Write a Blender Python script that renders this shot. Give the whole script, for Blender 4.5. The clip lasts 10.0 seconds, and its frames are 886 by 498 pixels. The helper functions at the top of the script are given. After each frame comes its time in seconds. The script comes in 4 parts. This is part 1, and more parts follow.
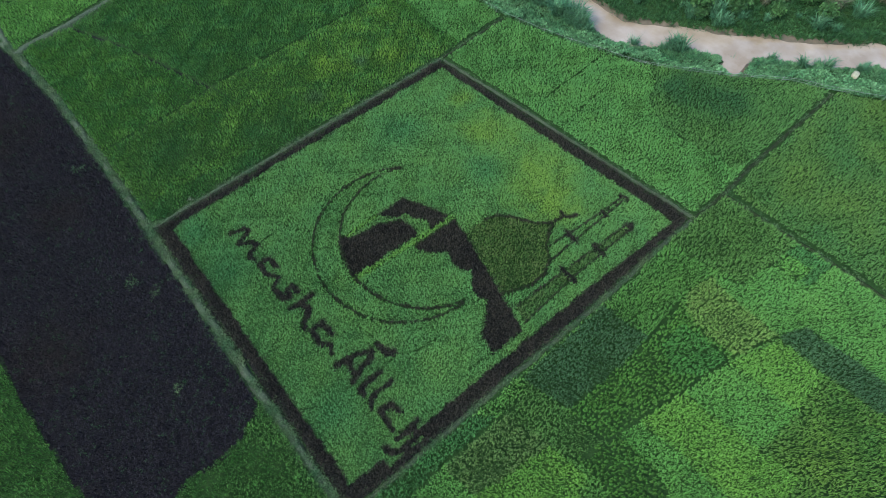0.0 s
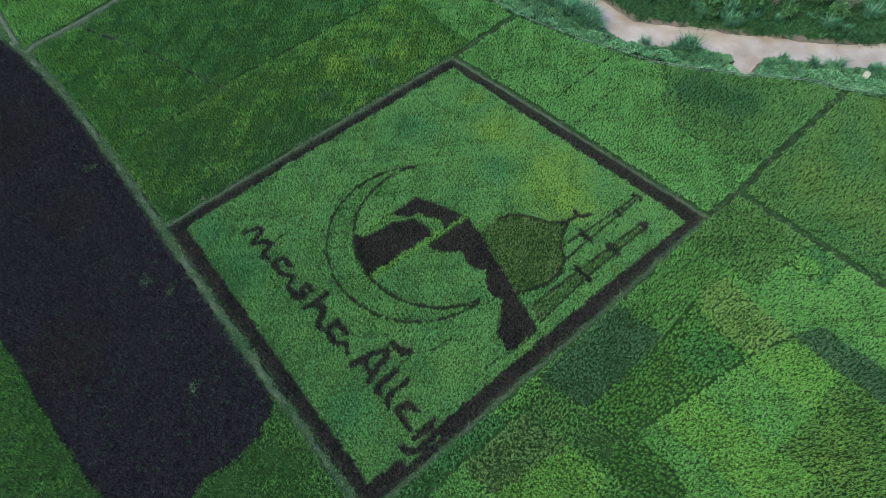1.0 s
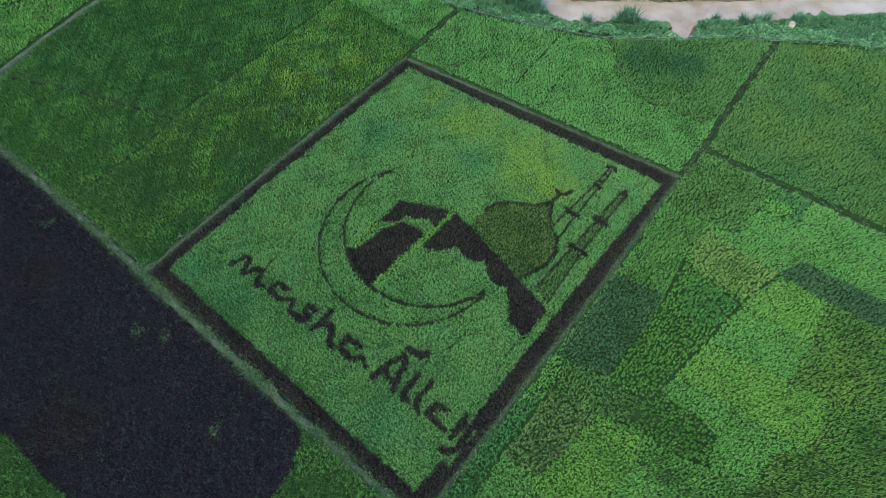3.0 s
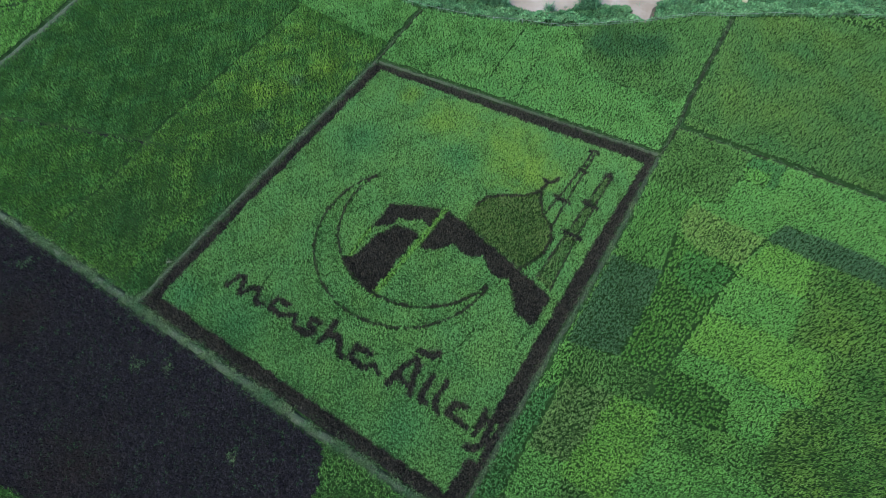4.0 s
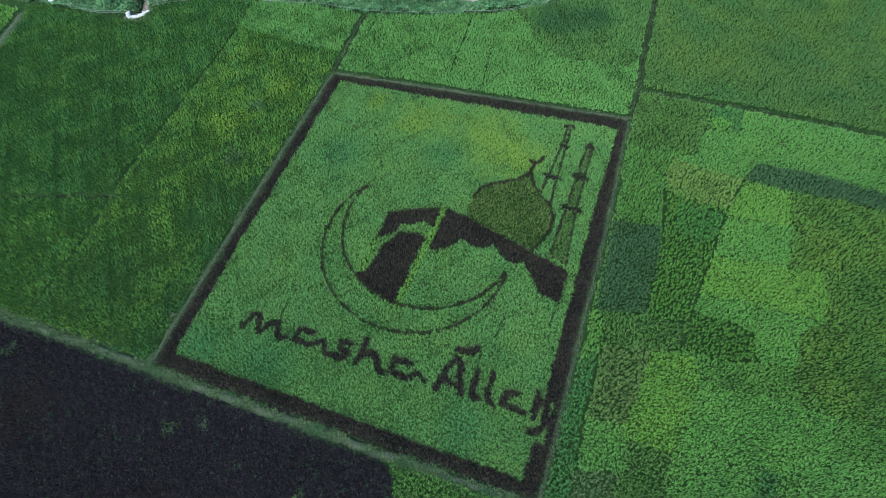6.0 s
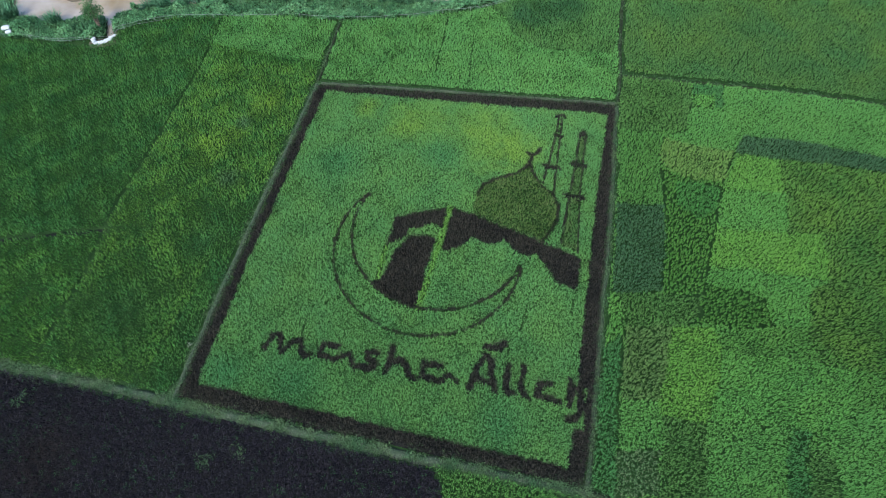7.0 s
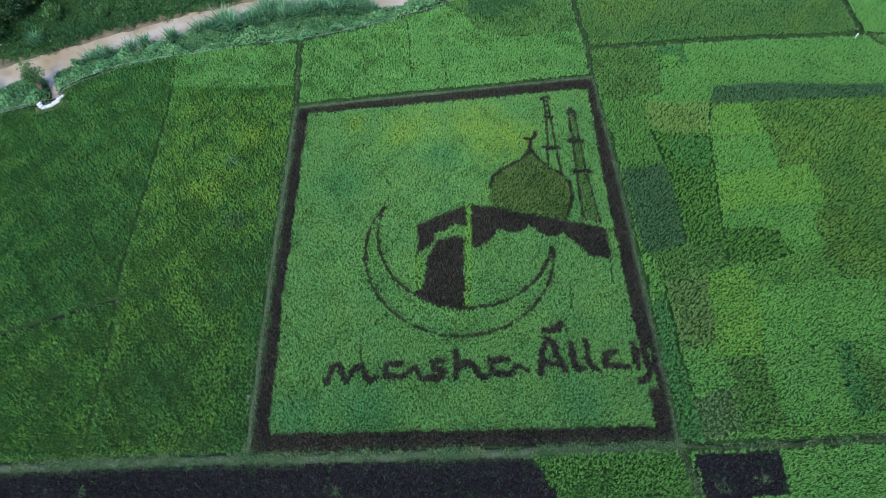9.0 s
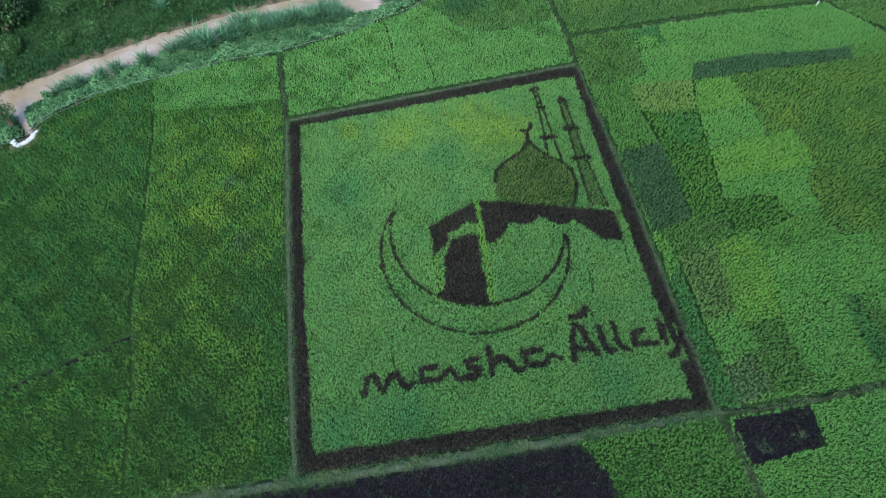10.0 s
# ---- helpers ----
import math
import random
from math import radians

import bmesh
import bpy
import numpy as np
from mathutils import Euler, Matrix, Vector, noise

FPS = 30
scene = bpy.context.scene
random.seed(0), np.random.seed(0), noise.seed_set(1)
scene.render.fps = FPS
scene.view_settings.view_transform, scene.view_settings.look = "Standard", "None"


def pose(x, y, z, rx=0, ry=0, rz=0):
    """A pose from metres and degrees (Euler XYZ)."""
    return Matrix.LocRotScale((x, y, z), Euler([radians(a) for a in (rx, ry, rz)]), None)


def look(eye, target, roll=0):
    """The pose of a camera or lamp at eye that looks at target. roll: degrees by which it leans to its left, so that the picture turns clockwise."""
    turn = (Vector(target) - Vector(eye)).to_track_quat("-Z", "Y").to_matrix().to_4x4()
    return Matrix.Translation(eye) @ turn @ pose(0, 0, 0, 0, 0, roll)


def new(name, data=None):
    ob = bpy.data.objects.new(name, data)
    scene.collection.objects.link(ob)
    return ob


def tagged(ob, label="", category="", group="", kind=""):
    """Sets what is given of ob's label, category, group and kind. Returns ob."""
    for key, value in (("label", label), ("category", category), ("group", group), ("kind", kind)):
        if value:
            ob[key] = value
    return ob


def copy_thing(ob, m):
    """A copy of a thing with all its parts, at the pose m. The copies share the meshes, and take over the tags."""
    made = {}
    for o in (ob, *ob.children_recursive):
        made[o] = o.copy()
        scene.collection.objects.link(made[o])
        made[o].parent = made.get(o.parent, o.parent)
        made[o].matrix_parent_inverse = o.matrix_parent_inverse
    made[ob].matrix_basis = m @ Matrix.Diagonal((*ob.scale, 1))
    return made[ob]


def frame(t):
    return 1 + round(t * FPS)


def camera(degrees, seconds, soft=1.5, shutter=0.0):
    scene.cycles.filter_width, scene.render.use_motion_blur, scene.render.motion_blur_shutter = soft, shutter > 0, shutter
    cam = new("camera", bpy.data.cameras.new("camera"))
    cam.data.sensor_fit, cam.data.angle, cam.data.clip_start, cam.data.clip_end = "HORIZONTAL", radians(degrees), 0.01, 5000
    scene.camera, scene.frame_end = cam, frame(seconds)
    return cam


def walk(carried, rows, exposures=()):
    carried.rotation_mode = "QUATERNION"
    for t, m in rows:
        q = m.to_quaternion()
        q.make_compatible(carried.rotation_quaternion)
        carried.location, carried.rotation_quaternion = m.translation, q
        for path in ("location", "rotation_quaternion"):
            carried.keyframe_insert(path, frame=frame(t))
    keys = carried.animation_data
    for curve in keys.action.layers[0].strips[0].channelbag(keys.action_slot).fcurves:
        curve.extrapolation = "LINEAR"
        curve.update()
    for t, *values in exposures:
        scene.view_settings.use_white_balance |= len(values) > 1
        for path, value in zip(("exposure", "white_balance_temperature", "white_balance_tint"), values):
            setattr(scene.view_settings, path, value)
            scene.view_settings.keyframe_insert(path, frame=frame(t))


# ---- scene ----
cam = camera(76.5, 10.0, soft=0.45)
PATH = [
    # seconds, eye, target, roll
    (0, (41.920, 1.124, 47.147), (19.190, 18.816, 0.0), -1.17),
    (0.5, (41.570, 0.645, 47.103), (18.898, 18.394, 0.0), -1.00),
    (1, (41.043, -0.058, 47.070), (18.376, 17.704, 0.0), -0.98),
    (1.5, (40.390, -0.921, 47.074), (18.125, 17.329, 0.0), -0.83),
    (2, (39.622, -1.887, 47.129), (18.351, 17.535, 0.0), -0.94),
    (2.5, (38.737, -2.791, 47.126), (18.648, 17.750, 0.0), -0.91),
    (4, (35.067, -5.754, 46.936), (19.216, 17.966, 0.0), -0.51),
    (4.5, (33.614, -6.682, 46.845), (19.213, 17.879, 0.0), -0.31),
    (5, (31.963, -7.656, 46.777), (19.082, 17.726, 0.0), -0.38),
    (5.5, (30.285, -8.537, 46.743), (18.876, 17.519, 0.0), -0.18),
    (7, (23.934, -10.652, 46.630), (17.382, 17.051, 0.0), -0.00),
    (7.5, (21.672, -11.152, 46.606), (16.719, 16.954, 0.0), 0.13),
    (8, (19.307, -11.604, 46.600), (15.935, 16.855, 0.0), -0.26),
    (8.5, (17.072, -11.860, 46.602), (15.237, 16.803, 0.0), -0.33),
    (9, (14.619, -11.942, 46.598), (14.454, 16.797, 0.0), -0.70),
    (9.5, (12.219, -11.785, 46.633), (13.731, 16.839, 0.0), -0.65),
    (10, (9.575, -11.481, 46.636), (12.978, 16.887, 0.0), -0.71),
]
walk(cam, [(t, look(eye, target, roll)) for t, eye, target, roll in PATH])

# ---- light ----
SUN_ELEVATION, SUN_AZIMUTH = 46.0, 180.0
world = bpy.data.worlds.new("overcast_sky")
scene.world = world
world.use_nodes = True
wn = world.node_tree
sky = wn.nodes.new("ShaderNodeTexSky")
sky.sky_type, sky.sun_disc = "NISHITA", False
sky.sun_elevation, sky.sun_rotation = radians(SUN_ELEVATION), radians(SUN_AZIMUTH)
sky.dust_density, sky.air_density = 1.2, 1.0
wn.links.new(sky.outputs[0], wn.nodes["Background"].inputs[0])
wn.nodes["Background"].inputs[1].default_value = 0.15
sun = new("sun", bpy.data.lights.new("sun", "SUN"))
sun.data.energy, sun.data.angle, sun.data.color = 1.5, radians(10), (0.98, 0.99, 1.0)
az, el = radians(SUN_AZIMUTH), radians(SUN_ELEVATION)
sun.matrix_world = look((60 * math.sin(az) * math.cos(el), 60 * math.cos(az) * math.cos(el), 60 * math.sin(el)), (0, 0, 0))
scene.view_settings.exposure = 1.78


# ---- materials ----
def ramp(nt, fac, lo, hi, low=0.0, high=1.0):
    node = nt.nodes.new("ShaderNodeMapRange")
    for k, value in enumerate((lo, hi, low, high)):
        node.inputs[k + 1].default_value = value
    nt.links.new(fac, node.inputs[0])
    return node.outputs[0]


def noise_of(nt, co, scale, detail=3.0, rough=0.55):
    node = nt.nodes.new("ShaderNodeTexNoise")
    node.inputs["Scale"].default_value, node.inputs["Detail"].default_value = scale, detail
    node.inputs["Roughness"].default_value = rough
    nt.links.new(co, node.inputs["Vector"])
    return node.outputs["Fac"]


def blend(nt, fac, a, b):
    node = nt.nodes.new("ShaderNodeMix")
    node.data_type = "RGBA"
    for k, v in ((0, fac), (6, a), (7, b)):
        if isinstance(v, tuple):
            node.inputs[k].default_value = (*v, 1)
        elif isinstance(v, float):
            node.inputs[k].default_value = v
        else:
            nt.links.new(v, node.inputs[k])
    return node.outputs[2]


def basic(name, rough=0.6, spec=0.3):
    m = bpy.data.materials.new(name)
    m.use_nodes = True
    nt = m.node_tree
    bsdf = nt.nodes["Principled BSDF"]
    bsdf.inputs["Roughness"].default_value = rough
    bsdf.inputs["Specular IOR Level"].default_value = spec
    co = nt.nodes.new("ShaderNodeNewGeometry").outputs["Position"]
    return m, nt, bsdf, co


def leaf_material(name, main, second, tip=None, patch=0.22, through_light=0.25, spots=(), rough=0.5, vary=1.0, fleck=None):
    """Blades of one crop: two greens that drift over metres, a fine change from plant to plant, single paler blades,
    and patches of ripening or of a darker or bluer tint.
    """
    m, nt, bsdf, co = basic(name, rough, 0.12)
    drift = ramp(nt, noise_of(nt, co, patch, 4.0), 0.36, 0.66)
    col = blend(nt, drift, main, second)
    fine = ramp(nt, noise_of(nt, co, 3.0, 2.0), 0.35, 0.7)
    pale = tip or tuple(min(1.0, c * 1.45 + 0.006) for c in second)
    col = blend(nt, fine, col, blend(nt, 0.28, col, pale))
    isle = nt.nodes.new("ShaderNodeNewGeometry").outputs["Random Per Island"]
    tone = nt.nodes.new("ShaderNodeMath")
    tone.operation = "MULTIPLY"
    nt.links.new(ramp(nt, isle, 0.0, 1.0, 0.84 - 0.34 * vary, 0.84 + 0.33 * vary), tone.inputs[0])
    nt.links.new(ramp(nt, noise_of(nt, co, 4.2, 1.0), 0.3, 0.7, 1 - 0.2 * vary, 1 + 0.23 * vary), tone.inputs[1])
    plant = nt.nodes.new("ShaderNodeHueSaturation")
    nt.links.new(tone.outputs[0], plant.inputs["Value"])
    nt.links.new(col, plant.inputs["Color"])
    col = plant.outputs[0]
    if fleck:
        col = blend(nt, ramp(nt, isle, 0.86, 0.93), col, fleck)
    for x, y, r, tint in spots:
        d = nt.nodes.new("ShaderNodeVectorMath")
        d.operation = "DISTANCE"
        nt.links.new(co, d.inputs[0])
        d.inputs[1].default_value = (x, y, 0.5)
        wob = nt.nodes.new("ShaderNodeMath")
        wob.operation = "MULTIPLY_ADD"
        nt.links.new(noise_of(nt, co, 0.6, 4.0), wob.inputs[0])
        wob.inputs[1].default_value = -r * 1.6
        nt.links.new(d.outputs["Value"], wob.inputs[2])
        f = ramp(nt, wob.outputs[0], r * 0.45, -r * 0.6)
        half = nt.nodes.new("ShaderNodeMath")
        half.operation = "MULTIPLY"
        half.inputs[1].default_value = 0.55
        nt.links.new(f, half.inputs[0])
        col = blend(nt, half.outputs[0], col, tint)
    nt.links.new(col, bsdf.inputs["Base Color"])
    tr = nt.nodes.new("ShaderNodeBsdfTranslucent")
    nt.links.new(col, tr.inputs[0])
    mix = nt.nodes.new("ShaderNodeMixShader")
    mix.inputs[0].default_value = through_light
    nt.links.new(bsdf.outputs[0], mix.inputs[1])
    nt.links.new(tr.outputs[0], mix.inputs[2])
    nt.links.new(mix.outputs[0], nt.nodes["Material Output"].inputs[0])
    return m


def earth_material(name, a, b, scale=1.2, rough=0.9, relief=0.5, fleck=None):
    m, nt, bsdf, co = basic(name, rough, 0.2)
    col = blend(nt, ramp(nt, noise_of(nt, co, scale, 6.0, 0.65), 0.35, 0.68), a, b)
    if fleck:
        col = blend(nt, ramp(nt, noise_of(nt, co, scale * 6, 4.0, 0.7), 0.52, 0.66), col, fleck)
    nt.links.new(col, bsdf.inputs["Base Color"])
    bump = nt.nodes.new("ShaderNodeBump")
    bump.inputs["Strength"].default_value, bump.inputs["Distance"].default_value = relief, 0.08
    nt.links.new(noise_of(nt, co, scale * 9, 5.0, 0.7), bump.inputs["Height"])
    nt.links.new(bump.outputs[0], bsdf.inputs["Normal"])
    return m


def water_material():
    m, nt, bsdf, co = basic("muddy_water_painted_sky", 0.05, 0.6)
    # Mud brown, with the clouds' whitish reflections painted in as pale noise patches.
    col = blend(nt, ramp(nt, noise_of(nt, co, 0.25, 4.0), 0.35, 0.7), (0.180, 0.138, 0.088), (0.275, 0.232, 0.180))
    nt.links.new(col, bsdf.inputs["Base Color"])
    bump = nt.nodes.new("ShaderNodeBump")
    bump.inputs["Strength"].default_value, bump.inputs["Distance"].default_value = 0.15, 0.05
    nt.links.new(noise_of(nt, co, 1.6, 3.0), bump.inputs["Height"])
    nt.links.new(bump.outputs[0], bsdf.inputs["Normal"])
    return m


# The dark green stands in for shaded lower leaves over the mud.
SOIL = earth_material("paddy_mud_and_shaded_leaves", (0.011, 0.030, 0.009), (0.019, 0.045, 0.013), 0.9, 0.8, 0.6, (0.024, 0.056, 0.016))
SOIL.node_tree.nodes["Principled BSDF"].inputs["Specular IOR Level"].default_value = 0.05
DARK_MUD = earth_material("blackish_paddy_mud", (0.008, 0.0085, 0.009), (0.015, 0.0155, 0.0145), 1.2, 0.85, 0.6)
DARK_MUD.node_tree.nodes["Principled BSDF"].inputs["Specular IOR Level"].default_value = 0.05
FAR_FIELDS = earth_material("distant_green_fields", (0.03, 0.12, 0.03), (0.06, 0.17, 0.04), 0.06, 0.95, 0.9, (0.045, 0.15, 0.035))
BUND_EARTH = earth_material("bund_earth", (0.018, 0.036, 0.018), (0.042, 0.060, 0.034), 1.6, 0.95, 0.8, (0.095, 0.115, 0.075))
BUND_DARK = earth_material("damp_bund_earth", (0.009, 0.015, 0.006), (0.018, 0.026, 0.010), 1.6, 0.95, 0.8, (0.022, 0.046, 0.016))
SILT = earth_material("wet_silt", (0.040, 0.036, 0.022), (0.085, 0.066, 0.042), 0.8, 0.5, 0.5)
WATER = water_material()
PLASTIC = earth_material("woven_white_plastic", (0.26, 0.29, 0.29), (0.38, 0.40, 0.40), 6.0, 0.55, 0.4)
WHITEWASH = earth_material("dull_white_coat", (0.30, 0.32, 0.31), (0.46, 0.47, 0.45), 5.0, 0.7, 0.3)
STRAW = earth_material("bleached_straw", (0.15, 0.15, 0.12), (0.24, 0.24, 0.19), 6.0, 0.8, 0.3)
SACK = earth_material("faded_sack", (0.17, 0.17, 0.11), (0.25, 0.25, 0.17), 6.0, 0.6, 0.4)
PIPE = earth_material("weathered_pipe", (0.10, 0.13, 0.11), (0.18, 0.21, 0.185), 2.0, 0.6, 0.2)
BARK = earth_material("grey_bark", (0.07, 0.055, 0.04), (0.14, 0.11, 0.085), 5.0, 0.9, 0.8)
CREEPER = leaf_material("creeper_leaves", (0.044, 0.142, 0.056), (0.100, 0.220, 0.092), patch=0.7)
REED = leaf_material("reed_blades", (0.034, 0.118, 0.056), (0.078, 0.178, 0.088), patch=0.7)
DRY_REED = leaf_material("dry_reed_blades", (0.085, 0.10, 0.055), (0.14, 0.145, 0.095), patch=0.8)
SHRUB = leaf_material("shrub_leaves", (0.025, 0.075, 0.025), (0.05, 0.12, 0.035), patch=0.4)
TREE_LEAF = leaf_material("tree_leaves", (0.015, 0.045, 0.018), (0.03, 0.075, 0.028), patch=0.4)
WILD_GRASS = leaf_material("wild_grass_blades", (0.018, 0.062, 0.022), (0.034, 0.098, 0.030), patch=0.15)
BANK_GRASS = leaf_material("bank_grass_blades", (0.032, 0.110, 0.044), (0.070, 0.160, 0.066), patch=0.6)
BUND_GRASS = leaf_material("bund_grass_blades", (0.034, 0.092, 0.036), (0.080, 0.128, 0.054), patch=0.5)


# ---- plan helpers ----
def inside(poly, x, y):
    px, py = np.array(poly, float).T
    hit = np.zeros(len(x), bool)
    j = len(px) - 1
    for i in range(len(px)):
        cross = (py[i] > y) != (py[j] > y)
        hit ^= cross & (x < (px[j] - px[i]) * (y - py[i]) / (py[j] - py[i] + 1e-12) + px[i])
        j = i
    return hit


def distance(line, x, y):
    best = np.full(np.shape(x), 1e9)
    for (ax, ay), (bx, by) in zip(line[:-1], line[1:]):
        dx, dy = bx - ax, by - ay
        u = np.clip(((x - ax) * dx + (y - ay) * dy) / (dx * dx + dy * dy + 1e-12), 0, 1)
        best = np.minimum(best, np.hypot(x - ax - u * dx, y - ay - u * dy))
    return best


def waves(x, y, seed=0.0):
    """A smooth, uneven field of about -1 to 1."""
    return (np.sin(x * 0.9 + 1.7 * np.sin(y * 0.43 + seed)) + np.sin(y * 1.1 + 1.3 * np.sin(x * 0.51 + 2 * seed))
            + 0.8 * np.sin(2.3 * x + 1.9 * y + seed) + 0.8 * np.sin(1.7 * y - 2.6 * x + 3 * seed)) / 3.0


RIVER = [(-136, 127), (-68.5, 71), (-54.8, 54.5), (-49, 46), (-44.5, 41.9), (-39.6, 42.2), (-33.9, 44.7), (-28.6, 47.9), (-22.8, 50.3), (-16.7, 52.9), (-10.2, 55.1), (-3.1, 57.1),
         (2.75, 57.5), (7.6, 57.5), (12.4, 61.6), (18.6, 66.3), (25.7, 72.7), (31.8, 79), (46, 91), (71.3, 106), (141.5, 141)]
FENCE = [(-68.68, 30.50), (-53.82, 32.98), (-43.48, 34.77), (-36.40, 35.47), (-32.47, 36.65), (-29.82, 39.85), (-24.46, 43.12), (-18.06, 44.61), (-9.40, 46.85), (-3.38, 47.49), (4.26, 49.86),
         (13.19, 53.70), (17.28, 56.44), (22.32, 60.84), (26.99, 65.26), (31.26, 67.85), (35.76, 70.86), (49.17, 79.11), (71.33, 93.21)]
WATER_Z = -0.55
INLET = [(21.14, 62.43), (20.39, 65.86)]
DITCH = [(-30.94, 37.05), (-31.62, 38.96), (-32.85, 41.24), (-33.92, 44.00)]


def ground_z(x, y):
    d = distance(RIVER, x, y) + 0.5 * waves(x * 0.7, y * 0.7, 0.4)
    k = np.clip((d - np.where(river_side(x, y), 0.8, 1.5)) / 2.1, 0, 1)
    bank = -1.5 + 1.5 * k * k * (3 - 2 * k)
    far = np.clip((d - 3.0) / 14.0, 0, 1) * np.where(river_side(x, y), 1.6, 0.0)
    ditch = -0.75 * np.clip(1.25 - distance(DITCH, x, y) / 0.9, 0, 1)
    ditch -= 0.95 * np.clip(1.3 - distance(INLET, x, y) / 1.6, 0, 1)
    return np.maximum(bank + far + ditch, -1.5)


def river_side(x, y):
    """True beyond the river, seen from the fields."""
    rx, ry = np.array(RIVER, float).T
    return y > np.interp(x, rx, ry)


def link_mesh(name, verts, faces, size, material, parent=None, smooth=False):
    """One mesh object from an array of places and an array of faces that all have the same number of corners."""
    me = bpy.data.meshes.new(name)
    n = len(faces)
    me.vertices.add(len(verts))
    me.vertices.foreach_set("co", np.asarray(verts, np.float32).ravel())
    me.loops.add(n * size)
    me.loops.foreach_set("vertex_index", np.asarray(faces, np.int32).ravel())
    me.polygons.add(n)
    me.polygons.foreach_set("loop_start", np.arange(0, n * size, size, dtype=np.int32))
    me.polygons.foreach_set("loop_total", np.full(n, size, np.int32))
    me.polygons.foreach_set("use_smooth", np.full(n, smooth))
    me.update(calc_edges=True)
    me.materials.append(material)
    ob = new(name, me)
    if parent:
        ob.parent = parent
    return ob


def part(name, bm, material, parent=None, label="", smooth=True):
    me = bpy.data.meshes.new(name)
    bm.to_mesh(me)
    bm.free()
    for p in me.polygons:
        p.use_smooth = smooth
    me.materials.append(material)
    ob = new(name, me)
    if parent:
        ob.parent = parent
    if label:
        tagged(ob, label)
    return ob


def blades(x, y, z, count, length, width, lean, rng, spread=0.05, wind=(0.0, 0.0), droop=0.5):
    """Bent leaf blades, count of them from each root. Gives places and four-cornered faces."""
    n = len(x) * count
    x, y, z = (np.repeat(a, count) for a in (x, y, z))
    length = np.repeat(np.broadcast_to(length, len(x) // count), count) * rng.uniform(0.7, 1.15, n)
    az = rng.uniform(0, 2 * np.pi, n)
    tilt = np.radians(lean) * rng.uniform(0.25, 1.35, n)
    ox, oy = np.cos(az), np.sin(az)
    wx, wy = -oy, ox
    base = np.stack([x + ox * spread * rng.uniform(0, 1, n), y + oy * spread * rng.uniform(0, 1, n), z], -1)
    s, c = np.sin(tilt), np.cos(tilt)
    out = np.stack([ox * s + wind[0], oy * s + wind[1], c], -1)
    t2 = np.minimum(tilt * (1 + droop) + 0.25, 2.0)
    out2 = np.stack([ox * np.sin(t2) + 2 * wind[0], oy * np.sin(t2) + 2 * wind[1], np.cos(t2)], -1)
    mid = base + out * (0.55 * length)[:, None]
    tip = mid + out2 * (0.45 * length)[:, None]
    side = np.stack([wx, wy, np.zeros(n)], -1) * (0.5 * width * rng.uniform(0.7, 1.3, n))[:, None]
    verts = np.stack([base, mid - side, tip, mid + side], 1).reshape(-1, 3)
    return verts, np.arange(4 * n).reshape(-1, 4)


def rice_blades(x, y, z, count, length, width, lean, r, spread):
    """The upper parts of slim rice leaves, three-cornered, combed by a wind that turns from place to place."""
    way = 0.7 + 0.6 * waves(x * 0.22, y * 0.22, 1.3) + 1.5 * waves(x * 1.3, y * 1.3, 6.0)
    bx, by = 0.17 * np.cos(way), 0.17 * np.sin(way)
    n = len(x) * count
    x, y, z, length, width, bx, by = (np.repeat(a, count) for a in (x, y, z, length, width, bx, by))
    length = length * r.uniform(0.65, 1.15, n)
    az = r.uniform(0, 2 * np.pi, n)
    tilt = np.radians(lean) * r.uniform(0.3, 1.5, n)
    ox, oy = np.cos(az) * np.sin(tilt) + bx, np.sin(az) * np.sin(tilt) + by
    flat = np.hypot(ox, oy) + 1e-6
    foot = np.stack([x + 0.25 * length * ox + spread * r.uniform(-1, 1, n), y + 0.25 * length * oy + spread * r.uniform(-1, 1, n), z + 0.25 * length], -1)
    tip = foot + np.stack([ox, oy, np.cos(tilt) - 0.25 * flat], -1) * (0.8 * length)[:, None]
    side = np.stack([-oy / flat, ox / flat, np.zeros(n)], -1) * (0.5 * width * r.uniform(0.7, 1.3, n))[:, None]
    verts = np.stack([foot - side, foot + side, tip], 1).reshape(-1, 3)
    return verts, np.arange(3 * n).reshape(-1, 3)


